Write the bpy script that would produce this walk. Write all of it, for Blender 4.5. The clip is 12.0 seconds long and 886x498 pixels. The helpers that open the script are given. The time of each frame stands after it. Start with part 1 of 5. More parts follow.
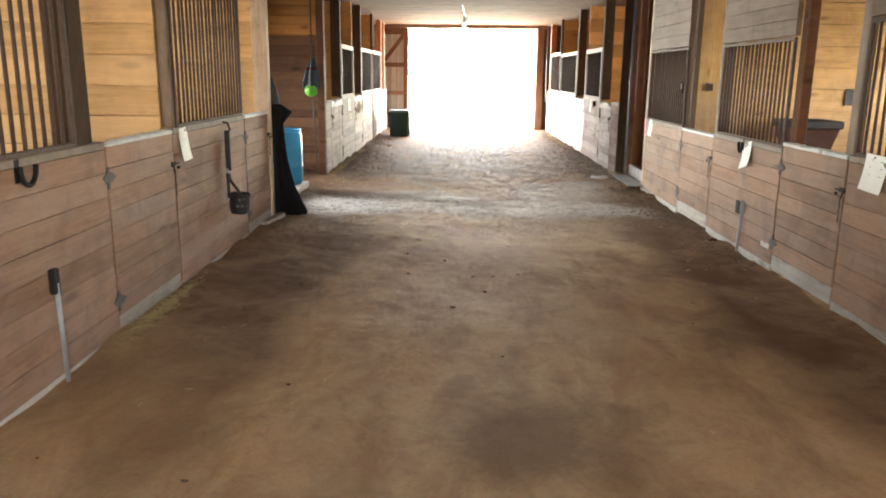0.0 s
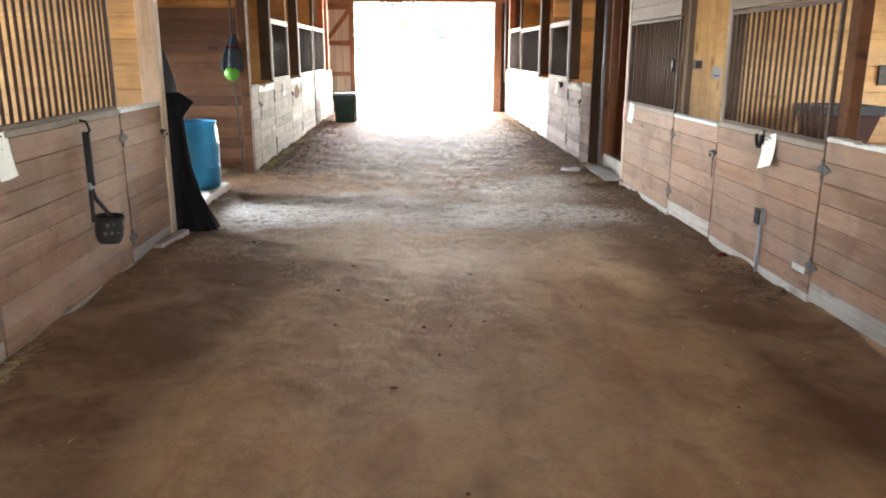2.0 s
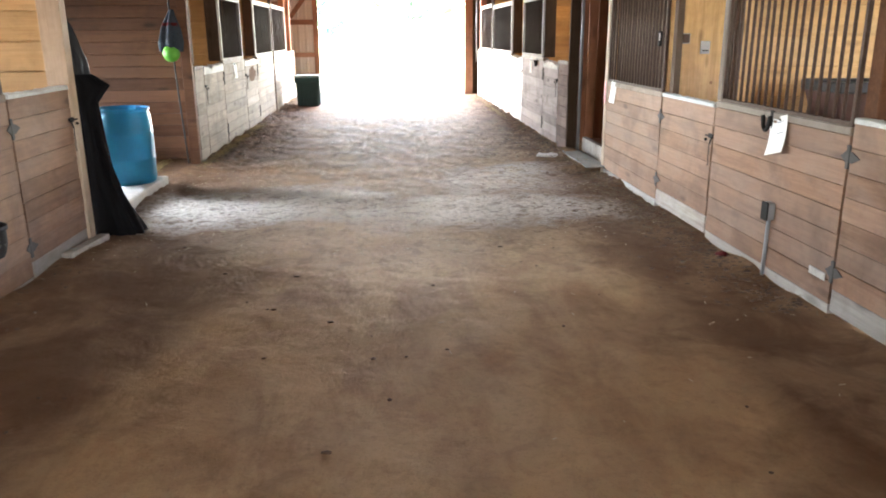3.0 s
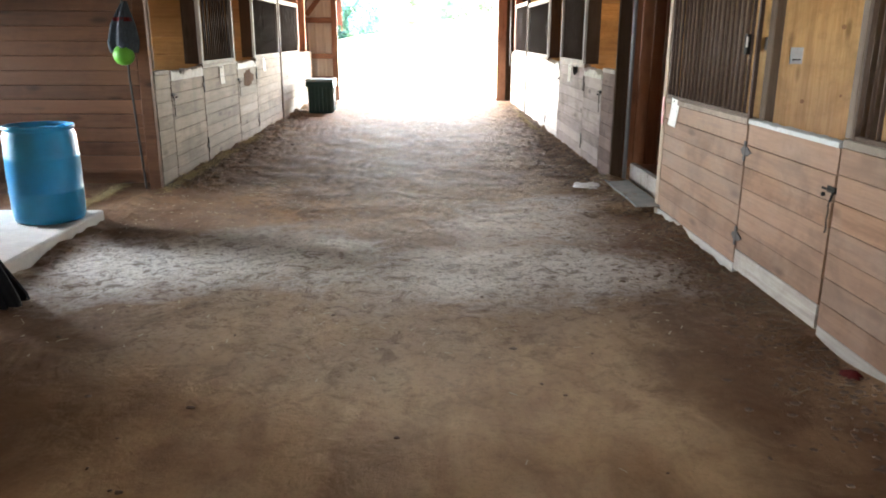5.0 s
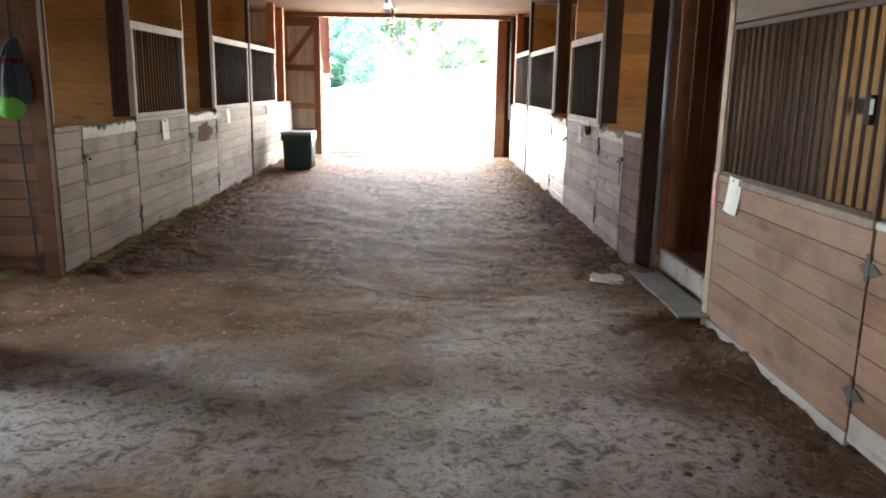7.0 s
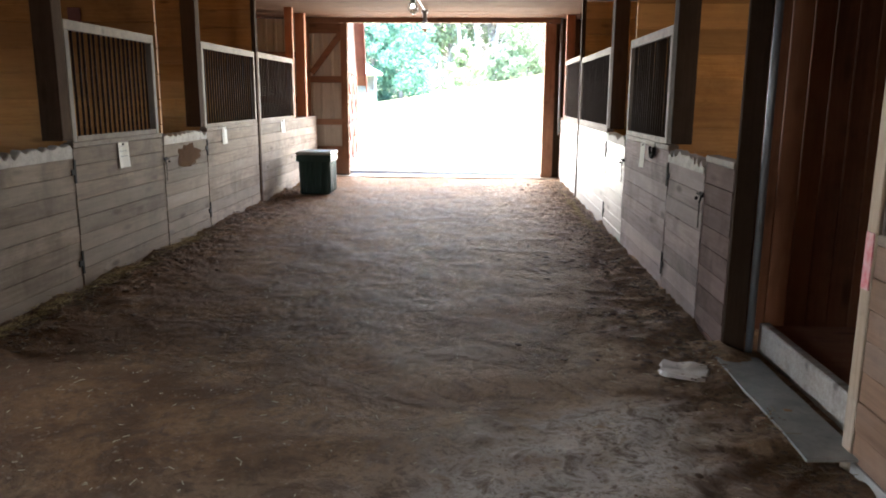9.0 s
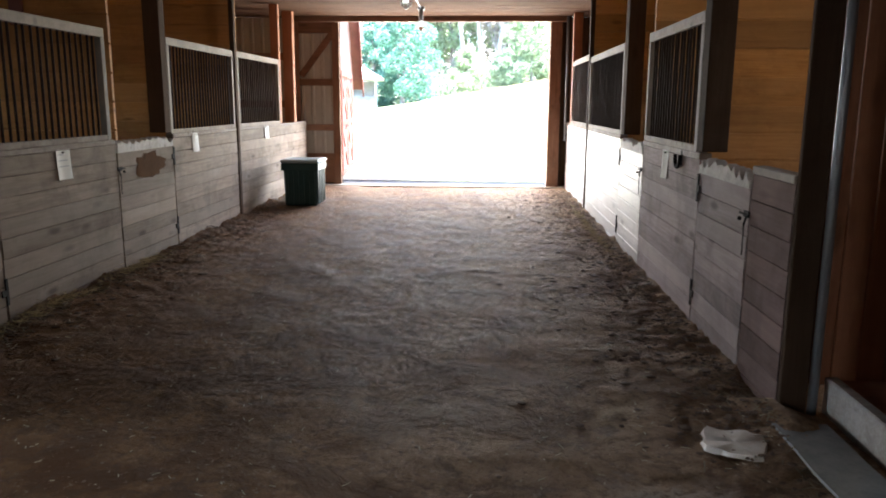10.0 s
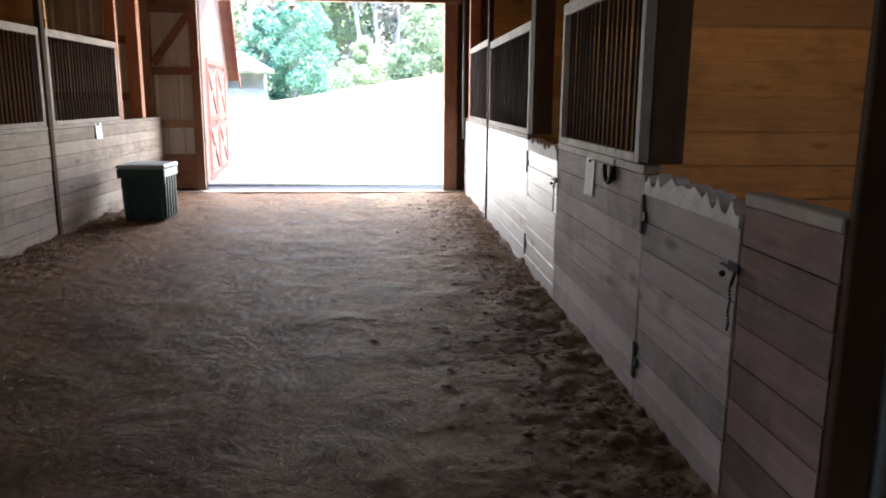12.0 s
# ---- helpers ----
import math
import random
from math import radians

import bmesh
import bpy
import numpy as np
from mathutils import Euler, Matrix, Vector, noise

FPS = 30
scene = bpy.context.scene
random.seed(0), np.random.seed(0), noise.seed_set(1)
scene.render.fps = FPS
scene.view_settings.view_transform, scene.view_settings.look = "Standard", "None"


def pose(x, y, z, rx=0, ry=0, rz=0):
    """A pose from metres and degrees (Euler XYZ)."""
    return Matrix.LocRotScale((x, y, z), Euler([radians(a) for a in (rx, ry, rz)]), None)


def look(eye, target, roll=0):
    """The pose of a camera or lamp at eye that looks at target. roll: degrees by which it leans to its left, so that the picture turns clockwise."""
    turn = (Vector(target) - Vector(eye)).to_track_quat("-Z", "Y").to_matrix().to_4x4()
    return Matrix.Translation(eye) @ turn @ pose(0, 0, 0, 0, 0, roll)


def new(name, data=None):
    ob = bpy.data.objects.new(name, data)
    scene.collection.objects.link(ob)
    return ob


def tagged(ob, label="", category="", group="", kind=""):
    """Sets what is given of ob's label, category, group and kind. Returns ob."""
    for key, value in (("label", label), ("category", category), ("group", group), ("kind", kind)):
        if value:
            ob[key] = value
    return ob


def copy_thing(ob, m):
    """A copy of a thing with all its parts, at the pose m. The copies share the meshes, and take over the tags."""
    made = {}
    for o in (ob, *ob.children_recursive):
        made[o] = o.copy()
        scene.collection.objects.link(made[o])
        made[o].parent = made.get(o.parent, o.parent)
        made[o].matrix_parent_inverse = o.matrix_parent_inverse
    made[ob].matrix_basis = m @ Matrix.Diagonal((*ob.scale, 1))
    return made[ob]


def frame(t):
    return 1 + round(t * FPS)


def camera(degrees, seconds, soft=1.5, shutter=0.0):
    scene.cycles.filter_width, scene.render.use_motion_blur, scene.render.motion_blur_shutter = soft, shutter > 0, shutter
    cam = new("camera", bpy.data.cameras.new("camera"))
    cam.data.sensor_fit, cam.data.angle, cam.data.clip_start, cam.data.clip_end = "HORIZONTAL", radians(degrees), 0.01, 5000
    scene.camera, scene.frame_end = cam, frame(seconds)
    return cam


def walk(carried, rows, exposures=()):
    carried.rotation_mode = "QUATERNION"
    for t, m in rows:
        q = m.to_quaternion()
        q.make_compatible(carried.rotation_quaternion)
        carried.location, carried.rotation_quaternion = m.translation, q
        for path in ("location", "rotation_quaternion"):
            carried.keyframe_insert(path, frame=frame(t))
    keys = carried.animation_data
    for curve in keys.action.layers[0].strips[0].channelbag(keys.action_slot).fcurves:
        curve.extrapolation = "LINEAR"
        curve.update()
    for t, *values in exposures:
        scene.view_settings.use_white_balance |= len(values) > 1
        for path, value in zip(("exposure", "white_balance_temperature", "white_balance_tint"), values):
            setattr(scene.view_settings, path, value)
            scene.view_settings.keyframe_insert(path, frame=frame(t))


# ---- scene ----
cam = camera(61.0, 12.0, soft=1.9)
PATH = [
    (0, (-0.286, -0.29, 1.701), (-0.317, 1.658, 1.249), 0.7),
    (0.5, (-0.283, 0.16, 1.717), (-0.255, 2.107, 1.26), 1.4),
    (1, (-0.34, 0.633, 1.744), (-0.219, 2.576, 1.283), 0.8),
    (1.5, (-0.27, 1.043, 1.697), (-0.158, 2.983, 1.22), 0.2),
    (2, (-0.182, 1.491, 1.692), (-0.105, 3.425, 1.189), 0.1),
    (2.5, (-0.134, 1.972, 1.67), (-0.008, 3.893, 1.128), -0.0),
    (3, (-0.009, 2.406, 1.617), (0.128, 4.325, 1.07), -0.4),
    (3.2, (0.049, 2.577, 1.631), (0.184, 4.498, 1.091), -0.2),
    (5, (0.396, 4.389, 1.619), (0.438, 6.312, 1.074), 0.2),
    (5.5, (0.434, 4.9, 1.667), (0.526, 6.831, 1.154), 0.6),
    (6, (0.514, 5.342, 1.642), (0.552, 7.283, 1.161), 0.4),
    (6.5, (0.558, 5.805, 1.621), (0.597, 7.757, 1.19), 1.0),
    (6.7, (0.546, 5.993, 1.635), (0.601, 7.947, 1.211), 1.1),
    (8.3, (0.814, 7.574, 1.663), (0.791, 9.526, 1.227), 0.5),
    (8.5, (0.822, 7.736, 1.678), (0.782, 9.693, 1.265), 0.4),
    (9, (0.921, 8.247, 1.642), (0.825, 10.205, 1.246), 0.4),
    (9.5, (0.966, 8.769, 1.601), (0.856, 10.727, 1.21), 0.5),
    (10, (0.979, 9.273, 1.594), (0.872, 11.233, 1.214), 0.3),
    (10.5, (1.026, 9.756, 1.598), (0.903, 11.716, 1.22), 0.3),
    (11, (1.018, 10.237, 1.569), (0.964, 12.2, 1.193), 0.5),
    (11.5, (1.063, 10.683, 1.57), (1.086, 12.645, 1.182), 0.2),
    (12, (1.234, 11.094, 1.58), (1.377, 13.049, 1.186), 0.4),
]
EXPOSURES = [(0, 6.43, 6850, 8), (1, 6.5, 6550, 9), (3, 6.57, 6350, 10), (5, 6.03, 6450, 9), (6.5, 5.62, 6400, 10), (8.5, 5.1, 6350, 11), (12, 4.4, 6050, 12)]
walk(cam, [(t, look(eye, target, roll)) for t, eye, target, roll in PATH], EXPOSURES)

# ---- world, sun and large lights ----
world = bpy.data.worlds.new("sky")
scene.world = world
world.use_nodes = True
wn = world.node_tree
sky = wn.nodes.new("ShaderNodeTexSky")
sky.sky_type, sky.sun_disc = "NISHITA", False
SUN_UP, SUN_TURN = 70.0, 135.0
sky.sun_elevation, sky.sun_rotation = radians(SUN_UP), radians(SUN_TURN)
wn.links.new(sky.outputs[0], wn.nodes["Background"].inputs[0])
wn.nodes["Background"].inputs[1].default_value = 0.1


def sun_from(up, turn):
    """The way to the sun, as the sky texture names it (turn clockwise from +y)."""
    return Vector((math.sin(radians(turn)) * math.cos(radians(up)), math.cos(radians(turn)) * math.cos(radians(up)), math.sin(radians(up))))


sun = new("sun", bpy.data.lights.new("sun", "SUN"))
sun.data.energy, sun.data.angle, sun.data.color = 3.2, radians(3.0), (1.0, 0.95, 0.87)
sun.matrix_world = look(sun_from(SUN_UP, SUN_TURN) * 50, (0, 0, 0))


def opening_light(name, place, target, w, h, watts, color=(0.9, 0.95, 1.0), spread=180):
    lamp = new(name, bpy.data.lights.new(name, "AREA"))
    lamp.data.shape, lamp.data.size, lamp.data.size_y = "RECTANGLE", w, h
    lamp.data.energy, lamp.data.color, lamp.data.spread = watts, color, radians(spread)
    lamp.matrix_world = look(place, target)
    return lamp


# ---- the plan, in metres ----
XL, XR1, XR2 = -2.5, 2.657, 2.537      # faces of the stall fronts
BACK = 6.2                             # outer walls at -BACK and BACK
Y0, Y1 = -4.0, 24.1                   # end walls of the barn
CEIL = 3.2
BOARD = 0.147

# unseen rear doorway, added to fill the near aisle with light
opening_light("unseen_rear_light", (0.1, Y0 + 0.05, 1.1), (0.1, 10, 1.2), 1.2, 2.0, 4.5, (1.0, 0.97, 0.93))
opening_light("far_doorway_light", (0.235, Y1 + 0.1, 1.6), (0.1, 10, 1.4), 4.1, 3.1, 23.0, (1.0, 0.96, 0.9))
opening_light("wash_bay_light", (-BACK + 0.1, 11.65, 1.6), (1.6, 10.1, 0.1), 1.5, 1.0, 1.9, spread=68)
# unseen stall windows, added to brighten the partitions; start, end, watts
WINDOWS_L = [(2.6, 3.8, 2.0), (6.6, 7.8, 2.3), (13.6, 14.4, 0.35), (17.6, 18.4, 0.15)]
WINDOWS_R = [(2.6, 3.8, 1.9), (6.0, 7.2, 1.2), (8.8, 9.6, 0.9), (13.4, 14.1, 1.8), (17.4, 18.2, 0.2)]
for side, spans in ((-1, WINDOWS_L), (1, WINDOWS_R)):
    for a, b, watts in spans:
        opening_light("unseen_window_light", (side * (BACK - 0.03), (a + b) / 2, 1.85), (0, (a + b) / 2, 1.0), b - a, 0.9, watts, (1.0, 0.96, 0.88))

# ---- materials ----


def material(name, build):
    m = bpy.data.materials.new(name)
    m.use_nodes = True
    nt = m.node_tree
    bsdf = nt.nodes["Principled BSDF"]
    build(nt, bsdf)
    return m


def nd(nt, kind, **inputs):
    n = nt.nodes.new(kind)
    for k, v in inputs.items():
        n.inputs[k.replace("_", " ")].default_value = v
    return n


def mixc(nt, fac, a, b, mode="MIX"):
    n = nt.nodes.new("ShaderNodeMix")
    n.data_type, n.blend_type = "RGBA", mode
    for sock, v in ((n.inputs["Factor"], fac), (n.inputs[6], a), (n.inputs[7], b)):
        if isinstance(v, (int, float, tuple)):
            sock.default_value = v if not isinstance(v, tuple) else (*v, 1)
        else:
            nt.links.new(v, sock)
    return n.outputs[2]


def math_node(nt, op, a, b=0.0):
    n = nt.nodes.new("ShaderNodeMath")
    n.operation = op
    for i, v in enumerate((a, b)):
        if isinstance(v, (int, float)):
            n.inputs[i].default_value = v
        else:
            nt.links.new(v, n.inputs[i])
    return n.outputs[0]


def ramp(nt, fac, lo, hi):
    n = nt.nodes.new("ShaderNodeMapRange")
    n.inputs[1].default_value, n.inputs[2].default_value = lo, hi
    nt.links.new(fac, n.inputs[0])
    return n.outputs[0]


def coords(nt, scale=(1, 1, 1), shift=True):
    """Object coordinates, shifted by a number of each object's own."""
    tc = nt.nodes.new("ShaderNodeTexCoord")
    src = tc.outputs["Object"]
    if shift:
        info = nt.nodes.new("ShaderNodeObjectInfo")
        add = nt.nodes.new("ShaderNodeVectorMath")
        add.operation = "MULTIPLY_ADD"
        nt.links.new(info.outputs["Random"], add.inputs[0])
        add.inputs[1].default_value = (37.0, 23.0, 51.0)
        nt.links.new(src, add.inputs[2])
        src = add.outputs[0]
    mp = nt.nodes.new("ShaderNodeMapping")
    mp.inputs["Scale"].default_value = scale
    nt.links.new(src, mp.inputs["Vector"])
    return mp.outputs[0]


def noise_tex(nt, vec, scale, detail=4.0, rough=0.6, distort=0.0):
    n = nd(nt, "ShaderNodeTexNoise", Scale=scale, Detail=detail, Roughness=rough, Distortion=distort)
    nt.links.new(vec, n.inputs["Vector"])
    return n.outputs["Fac"]


def bump(nt, bsdf, height, strength, distance):
    n = nd(nt, "ShaderNodeBump", Strength=strength, Distance=distance)
    nt.links.new(height, n.inputs["Height"])
    nt.links.new(n.outputs[0], bsdf.inputs["Normal"])


def wood(name, base, dark, wear, worn=0.4, rough=0.75, across="x", relief=0.5, spec=0.25, stained=0.55, uneven=0.45):
    """Boards whose grain runs along the given local axis, with knots, stains and greyed wear."""
    def build(nt, bsdf):
        sc = {"x": (0.7, 14, 14), "z": (14, 14, 0.7), "y": (14, 0.7, 14)}[across]
        grain = noise_tex(nt, coords(nt, sc), 3.0, 6, 0.65, 0.6)
        broad = noise_tex(nt, coords(nt, tuple(0.6 + v * 0.06 for v in sc)), 2.4, 4, 0.6)
        kn = nd(nt, "ShaderNodeTexVoronoi", Scale=1.0)
        kn.feature = "F1"
        ks = {"x": (1.6, 5, 5), "z": (5, 5, 1.6), "y": (5, 1.6, 5)}[across]
        nt.links.new(coords(nt, ks), kn.inputs["Vector"])
        knot = ramp(nt, kn.outputs["Distance"], 0.19, 0.07)
        info = nt.nodes.new("ShaderNodeObjectInfo")
        c = mixc(nt, ramp(nt, grain, 0.3, 0.75), base, dark)
        c = mixc(nt, math_node(nt, "MULTIPLY", ramp(nt, broad, 0.45, 0.75), worn), c, wear)
        c = mixc(nt, math_node(nt, "MULTIPLY", knot, 0.75), c, tuple(v * 0.35 for v in dark))
        fine = noise_tex(nt, coords(nt, (1, 1, 1)), 9.0, 5, 0.7)
        c = mixc(nt, math_node(nt, "MULTIPLY", ramp(nt, fine, 0.55, 0.8), 0.45), c, tuple(v * 0.5 for v in dark))
        place = nt.nodes.new("ShaderNodeNewGeometry").outputs["Position"]
        stain = noise_tex(nt, place, 1.6, 6, 0.68, 0.4)
        c = mixc(nt, math_node(nt, "MULTIPLY", ramp(nt, stain, 0.48, 0.72), stained), c, tuple(v * 0.45 for v in dark))
        streak = noise_tex(nt, coords(nt, tuple(v * 0.35 + 0.1 for v in sc)), 2.2, 5, 0.7, 0.3)
        c = mixc(nt, math_node(nt, "MULTIPLY", ramp(nt, streak, 0.5, 0.68), 0.4), c, tuple(v * 0.55 for v in dark))
        other = math_node(nt, "FRACT", math_node(nt, "MULTIPLY", info.outputs["Random"], 7.31))
        c = mixc(nt, math_node(nt, "MULTIPLY", ramp(nt, other, 0.35, 1.0), uneven), c, wear)
        hsv = nd(nt, "ShaderNodeHueSaturation")
        vr = nt.nodes.new("ShaderNodeMapRange")
        vr.inputs[3].default_value, vr.inputs[4].default_value = 1.0 - uneven * 0.55, 1.0 + uneven * 0.4
        nt.links.new(info.outputs["Random"], vr.inputs[0])
        nt.links.new(vr.outputs[0], hsv.inputs["Value"])
        nt.links.new(c, hsv.inputs["Color"])
        nt.links.new(hsv.outputs[0], bsdf.inputs["Base Color"])
        bsdf.inputs["Roughness"].default_value = rough
        bsdf.inputs["Specular IOR Level"].default_value = spec
        bump(nt, bsdf, math_node(nt, "ADD", grain, fine), relief, 0.004)
    return material(name, build)


def plain(name, base, var=0.25, rough=0.6, metal=0.0, scale=6.0, spots=None, relief=0.15, spec=0.5):
    def build(nt, bsdf):
        v = coords(nt)
        n1, n2 = noise_tex(nt, v, scale, 5), noise_tex(nt, v, scale * 7, 3)
        c = mixc(nt, ramp(nt, n1, 0.3, 0.75), base, spots or tuple(x * (1 - var) for x in base))
        c = mixc(nt, math_node(nt, "MULTIPLY", ramp(nt, n2, 0.5, 0.8), var), c, tuple(x * 0.6 for x in base))
        nt.links.new(c, bsdf.inputs["Base Color"])
        bsdf.inputs["Metallic"].default_value = metal
        bsdf.inputs["Specular IOR Level"].default_value = spec
        nt.links.new(math_node(nt, "ADD", math_node(nt, "MULTIPLY", n2, 0.2), rough - 0.1), bsdf.inputs["Roughness"])
        bump(nt, bsdf, math_node(nt, "ADD", n1, n2), relief, 0.004)
    return material(name, build)


FRONT = wood("weathered_front_boards", (0.285, 0.16, 0.096), (0.185, 0.1, 0.058), (0.28, 0.205, 0.165), 0.6, stained=0.7, uneven=0.32)
FRONT_PALE = wood("pale_front_boards", (0.28, 0.22, 0.172), (0.165, 0.122, 0.092), (0.34, 0.285, 0.235), 0.7, rough=0.8, spec=0.12, stained=0.8)
# far right row's boards: doorway light and its falloff put into three colours
FRONT_DOORLIT = wood("whitish_doorlit_boards", (0.64, 0.6, 0.57), (0.43, 0.39, 0.37), (0.68, 0.65, 0.63), 0.7, rough=0.5, spec=0.5, stained=0.3)
FRONT_HALF_SHADE = wood("red_grey_half_shade_boards", (0.42, 0.34, 0.335), (0.25, 0.195, 0.19), (0.46, 0.395, 0.39), 0.6, rough=0.85, spec=0.15, stained=0.85)
FRONT_SHADED = wood("red_brown_shaded_boards", (0.22, 0.15, 0.134), (0.14, 0.092, 0.08), (0.25, 0.18, 0.165), 0.6, rough=0.9, spec=0.06, stained=0.8)
DUSTY = wood("dusty_bottom_boards", (0.42, 0.38, 0.33), (0.26, 0.22, 0.19), (0.5, 0.48, 0.45), 0.7)
PLY = wood("yellow_plywood", (0.62, 0.42, 0.205), (0.47, 0.29, 0.125), (0.54, 0.37, 0.2), 0.4, across="z")
PALE_PINE = wood("yellow_pine_boards", (0.56, 0.35, 0.155), (0.38, 0.215, 0.085), (0.46, 0.31, 0.165), 0.6)
PINE = wood("orange_pine_boards", (0.56, 0.26, 0.07), (0.37, 0.15, 0.036), (0.45, 0.225, 0.08), 0.6)
BROWN = wood("brown_stained_boards", (0.16, 0.068, 0.03), (0.1, 0.042, 0.018), (0.17, 0.08, 0.04), 0.4)
BROWN_UP = wood("brown_upright_boards", (0.36, 0.15, 0.08), (0.24, 0.096, 0.05), (0.37, 0.18, 0.105), 0.4, across="z")
POST = wood("dark_post_timber", (0.07, 0.042, 0.027), (0.04, 0.024, 0.015), (0.085, 0.058, 0.042), 0.5, rough=0.9, across="z", spec=0.06)
DULL_UP = wood("dull_upright_boards", (0.17, 0.12, 0.08), (0.1, 0.068, 0.045), (0.2, 0.16, 0.125), 0.5, across="z")
DULL = wood("dull_header_boards", (0.17, 0.118, 0.078), (0.105, 0.07, 0.046), (0.2, 0.155, 0.118), 0.5, uneven=0.2)
RAIL = wood("grey_rail_timber", (0.22, 0.165, 0.125), (0.14, 0.1, 0.076), (0.29, 0.25, 0.21), 0.6)
STILE = wood("grey_stile_timber", (0.23, 0.175, 0.135), (0.145, 0.105, 0.08), (0.3, 0.265, 0.225), 0.6, across="z")
# worn door tops, whitened as well for the light on their upper edge
WORN_LIT_TOP = wood("worn_lit_top", (0.66, 0.66, 0.63), (0.46, 0.46, 0.44), (0.6, 0.66, 0.68), 0.6)
JAMB = wood("pale_jamb_timber", (0.4, 0.3, 0.21), (0.27, 0.19, 0.13), (0.44, 0.37, 0.3), 0.5, across="z")
CHEWED = wood("chewed_pale_timber", (0.5, 0.48, 0.45), (0.32, 0.29, 0.26), (0.58, 0.59, 0.59), 0.6, relief=1.0)
CEILING = wood("ceiling_boards", (0.09, 0.042, 0.023), (0.055, 0.025, 0.014), (0.1, 0.052, 0.033), 0.4, rough=0.95, spec=0.08)
BARS = plain("rusty_brown_bars", (0.075, 0.047, 0.034), 0.4, 0.7, 0.0, 30, spec=0.2)
DARK_BARS = plain("dark_brown_bars", (0.04, 0.024, 0.017), 0.4, 0.8, 0.0, 30, spec=0.1)
IRON = plain("black_iron", (0.014, 0.013, 0.012), 0.4, 0.75, 0.0, 30, spec=0.15)
PAPER = plain("white_paper", (0.78, 0.77, 0.72), 0.08, 0.8, 0, 12)
GREYMETAL = plain("grey_conduit", (0.32, 0.34, 0.36), 0.2, 0.45, 0.6, 10)
CONCRETE = plain("pale_concrete", (0.55, 0.53, 0.49), 0.25, 0.85, 0, 5, relief=0.4)
RUBBER = plain("black_rubber", (0.02, 0.021, 0.022), 0.3, 0.6, 0, 10)
METALSHEET = plain("galvanised_sheet", (0.36, 0.34, 0.3), 0.15, 0.45, 0.0, 3)

WEATHERED = plain("weathered_metal", (0.075, 0.07, 0.066), 0.4, 0.85, 0.0, 20)
BLUE = plain("blue_plastic", (0.02, 0.27, 0.52), 0.2, 0.4, 0, 4)
BLACK_SHEET = plain("black_plastic_sheet", (0.006, 0.006, 0.007), 0.3, 0.8, 0, 8, spec=0.08)
GREY_SHEET = plain("dark_grey_sheet", (0.018, 0.02, 0.024), 0.3, 0.6, 0, 8, spec=0.3)
WEBBING = plain("dark_webbing", (0.016, 0.014, 0.013), 0.4, 0.8, 0, 40, relief=0.5)
GREEN = plain("green_rubber", (0.12, 0.42, 0.03), 0.25, 0.5, 0, 8)
NET = plain("dark_blue_net", (0.03, 0.045, 0.06), 0.6, 0.8, 0, 40, relief=1.0)
RED = plain("dark_red_cloth", (0.1, 0.012, 0.012), 0.5, 0.95, 0, 20, spec=0.05)
PINK = plain("faded_red_tape", (0.55, 0.1, 0.12), 0.35, 0.6, 0, 20, spots=(0.6, 0.4, 0.38))
RED_BROWN = plain("red_brown_paint", (0.2, 0.05, 0.03), 0.3, 0.6)
RED_FLOOR = wood("reddish_floor_boards", (0.28, 0.12, 0.07), (0.18, 0.07, 0.04), (0.3, 0.17, 0.11), 0.5)
TUBBROWN = plain("brown_plastic", (0.075, 0.03, 0.02), 0.3, 0.5)
VENT = plain("dim_vent", (0.11, 0.11, 0.11), 0.3, 0.8, 0, 10, spec=0.1)
HAY = plain("yellow_hay", (0.5, 0.39, 0.18), 0.35, 0.8, 0, 3)
WORN = wood("bare_worn_wood", (0.11, 0.055, 0.028), (0.06, 0.03, 0.016), (0.13, 0.075, 0.045), 0.5, rough=0.95, relief=1.0, spec=0.03)
KNOT = plain("dark_knot", (0.33, 0.18, 0.08), 0.4, 0.7, 0, 20)
INK = plain("faint_ink", (0.3, 0.32, 0.38), 0.2, 0.8)
BIN = plain("dark_green_plastic", (0.016, 0.05, 0.046), 0.2, 0.5, 0, 5, spec=0.3)
LID = plain("grey_green_lid", (0.3, 0.36, 0.35), 0.15, 0.45, 0, 5)
MATGREY = plain("dusty_rubber", (0.17, 0.18, 0.18), 0.35, 0.85, 0, 5, spots=(0.3, 0.29, 0.27))
STRAW = plain("pale_straw", (0.72, 0.63, 0.43), 0.3, 0.7, 0, 3)
STRAW_DARK = plain("dull_chaff", (0.26, 0.21, 0.13), 0.4, 0.9, 0, 3)
CRUMB = plain("soil_crumbs", (0.3, 0.21, 0.145), 0.5, 0.9, 0, 9, relief=0.5)
CLOD = plain("dark_clods", (0.16, 0.108, 0.072), 0.4, 0.95, 0, 12, relief=0.6)
REDWOOD = wood("red_painted_siding", (0.22, 0.125, 0.11), (0.16, 0.085, 0.075), (0.27, 0.18, 0.165), 0.5, across="z")
REDTRIM = wood("dark_red_trim", (0.2, 0.062, 0.048), (0.14, 0.045, 0.036), (0.23, 0.09, 0.075), 0.4)
SHINGLE = plain("red_roof_sheet", (0.22, 0.08, 0.065), 0.4, 0.9, 0, 3)
GREYBOARD = wood("blue_grey_boards", (0.22, 0.24, 0.26), (0.14, 0.15, 0.17), (0.3, 0.31, 0.32), 0.5)
PALEROOF = plain("pale_metal_roof", (0.6, 0.62, 0.62), 0.15, 0.5, 0.2, 1)
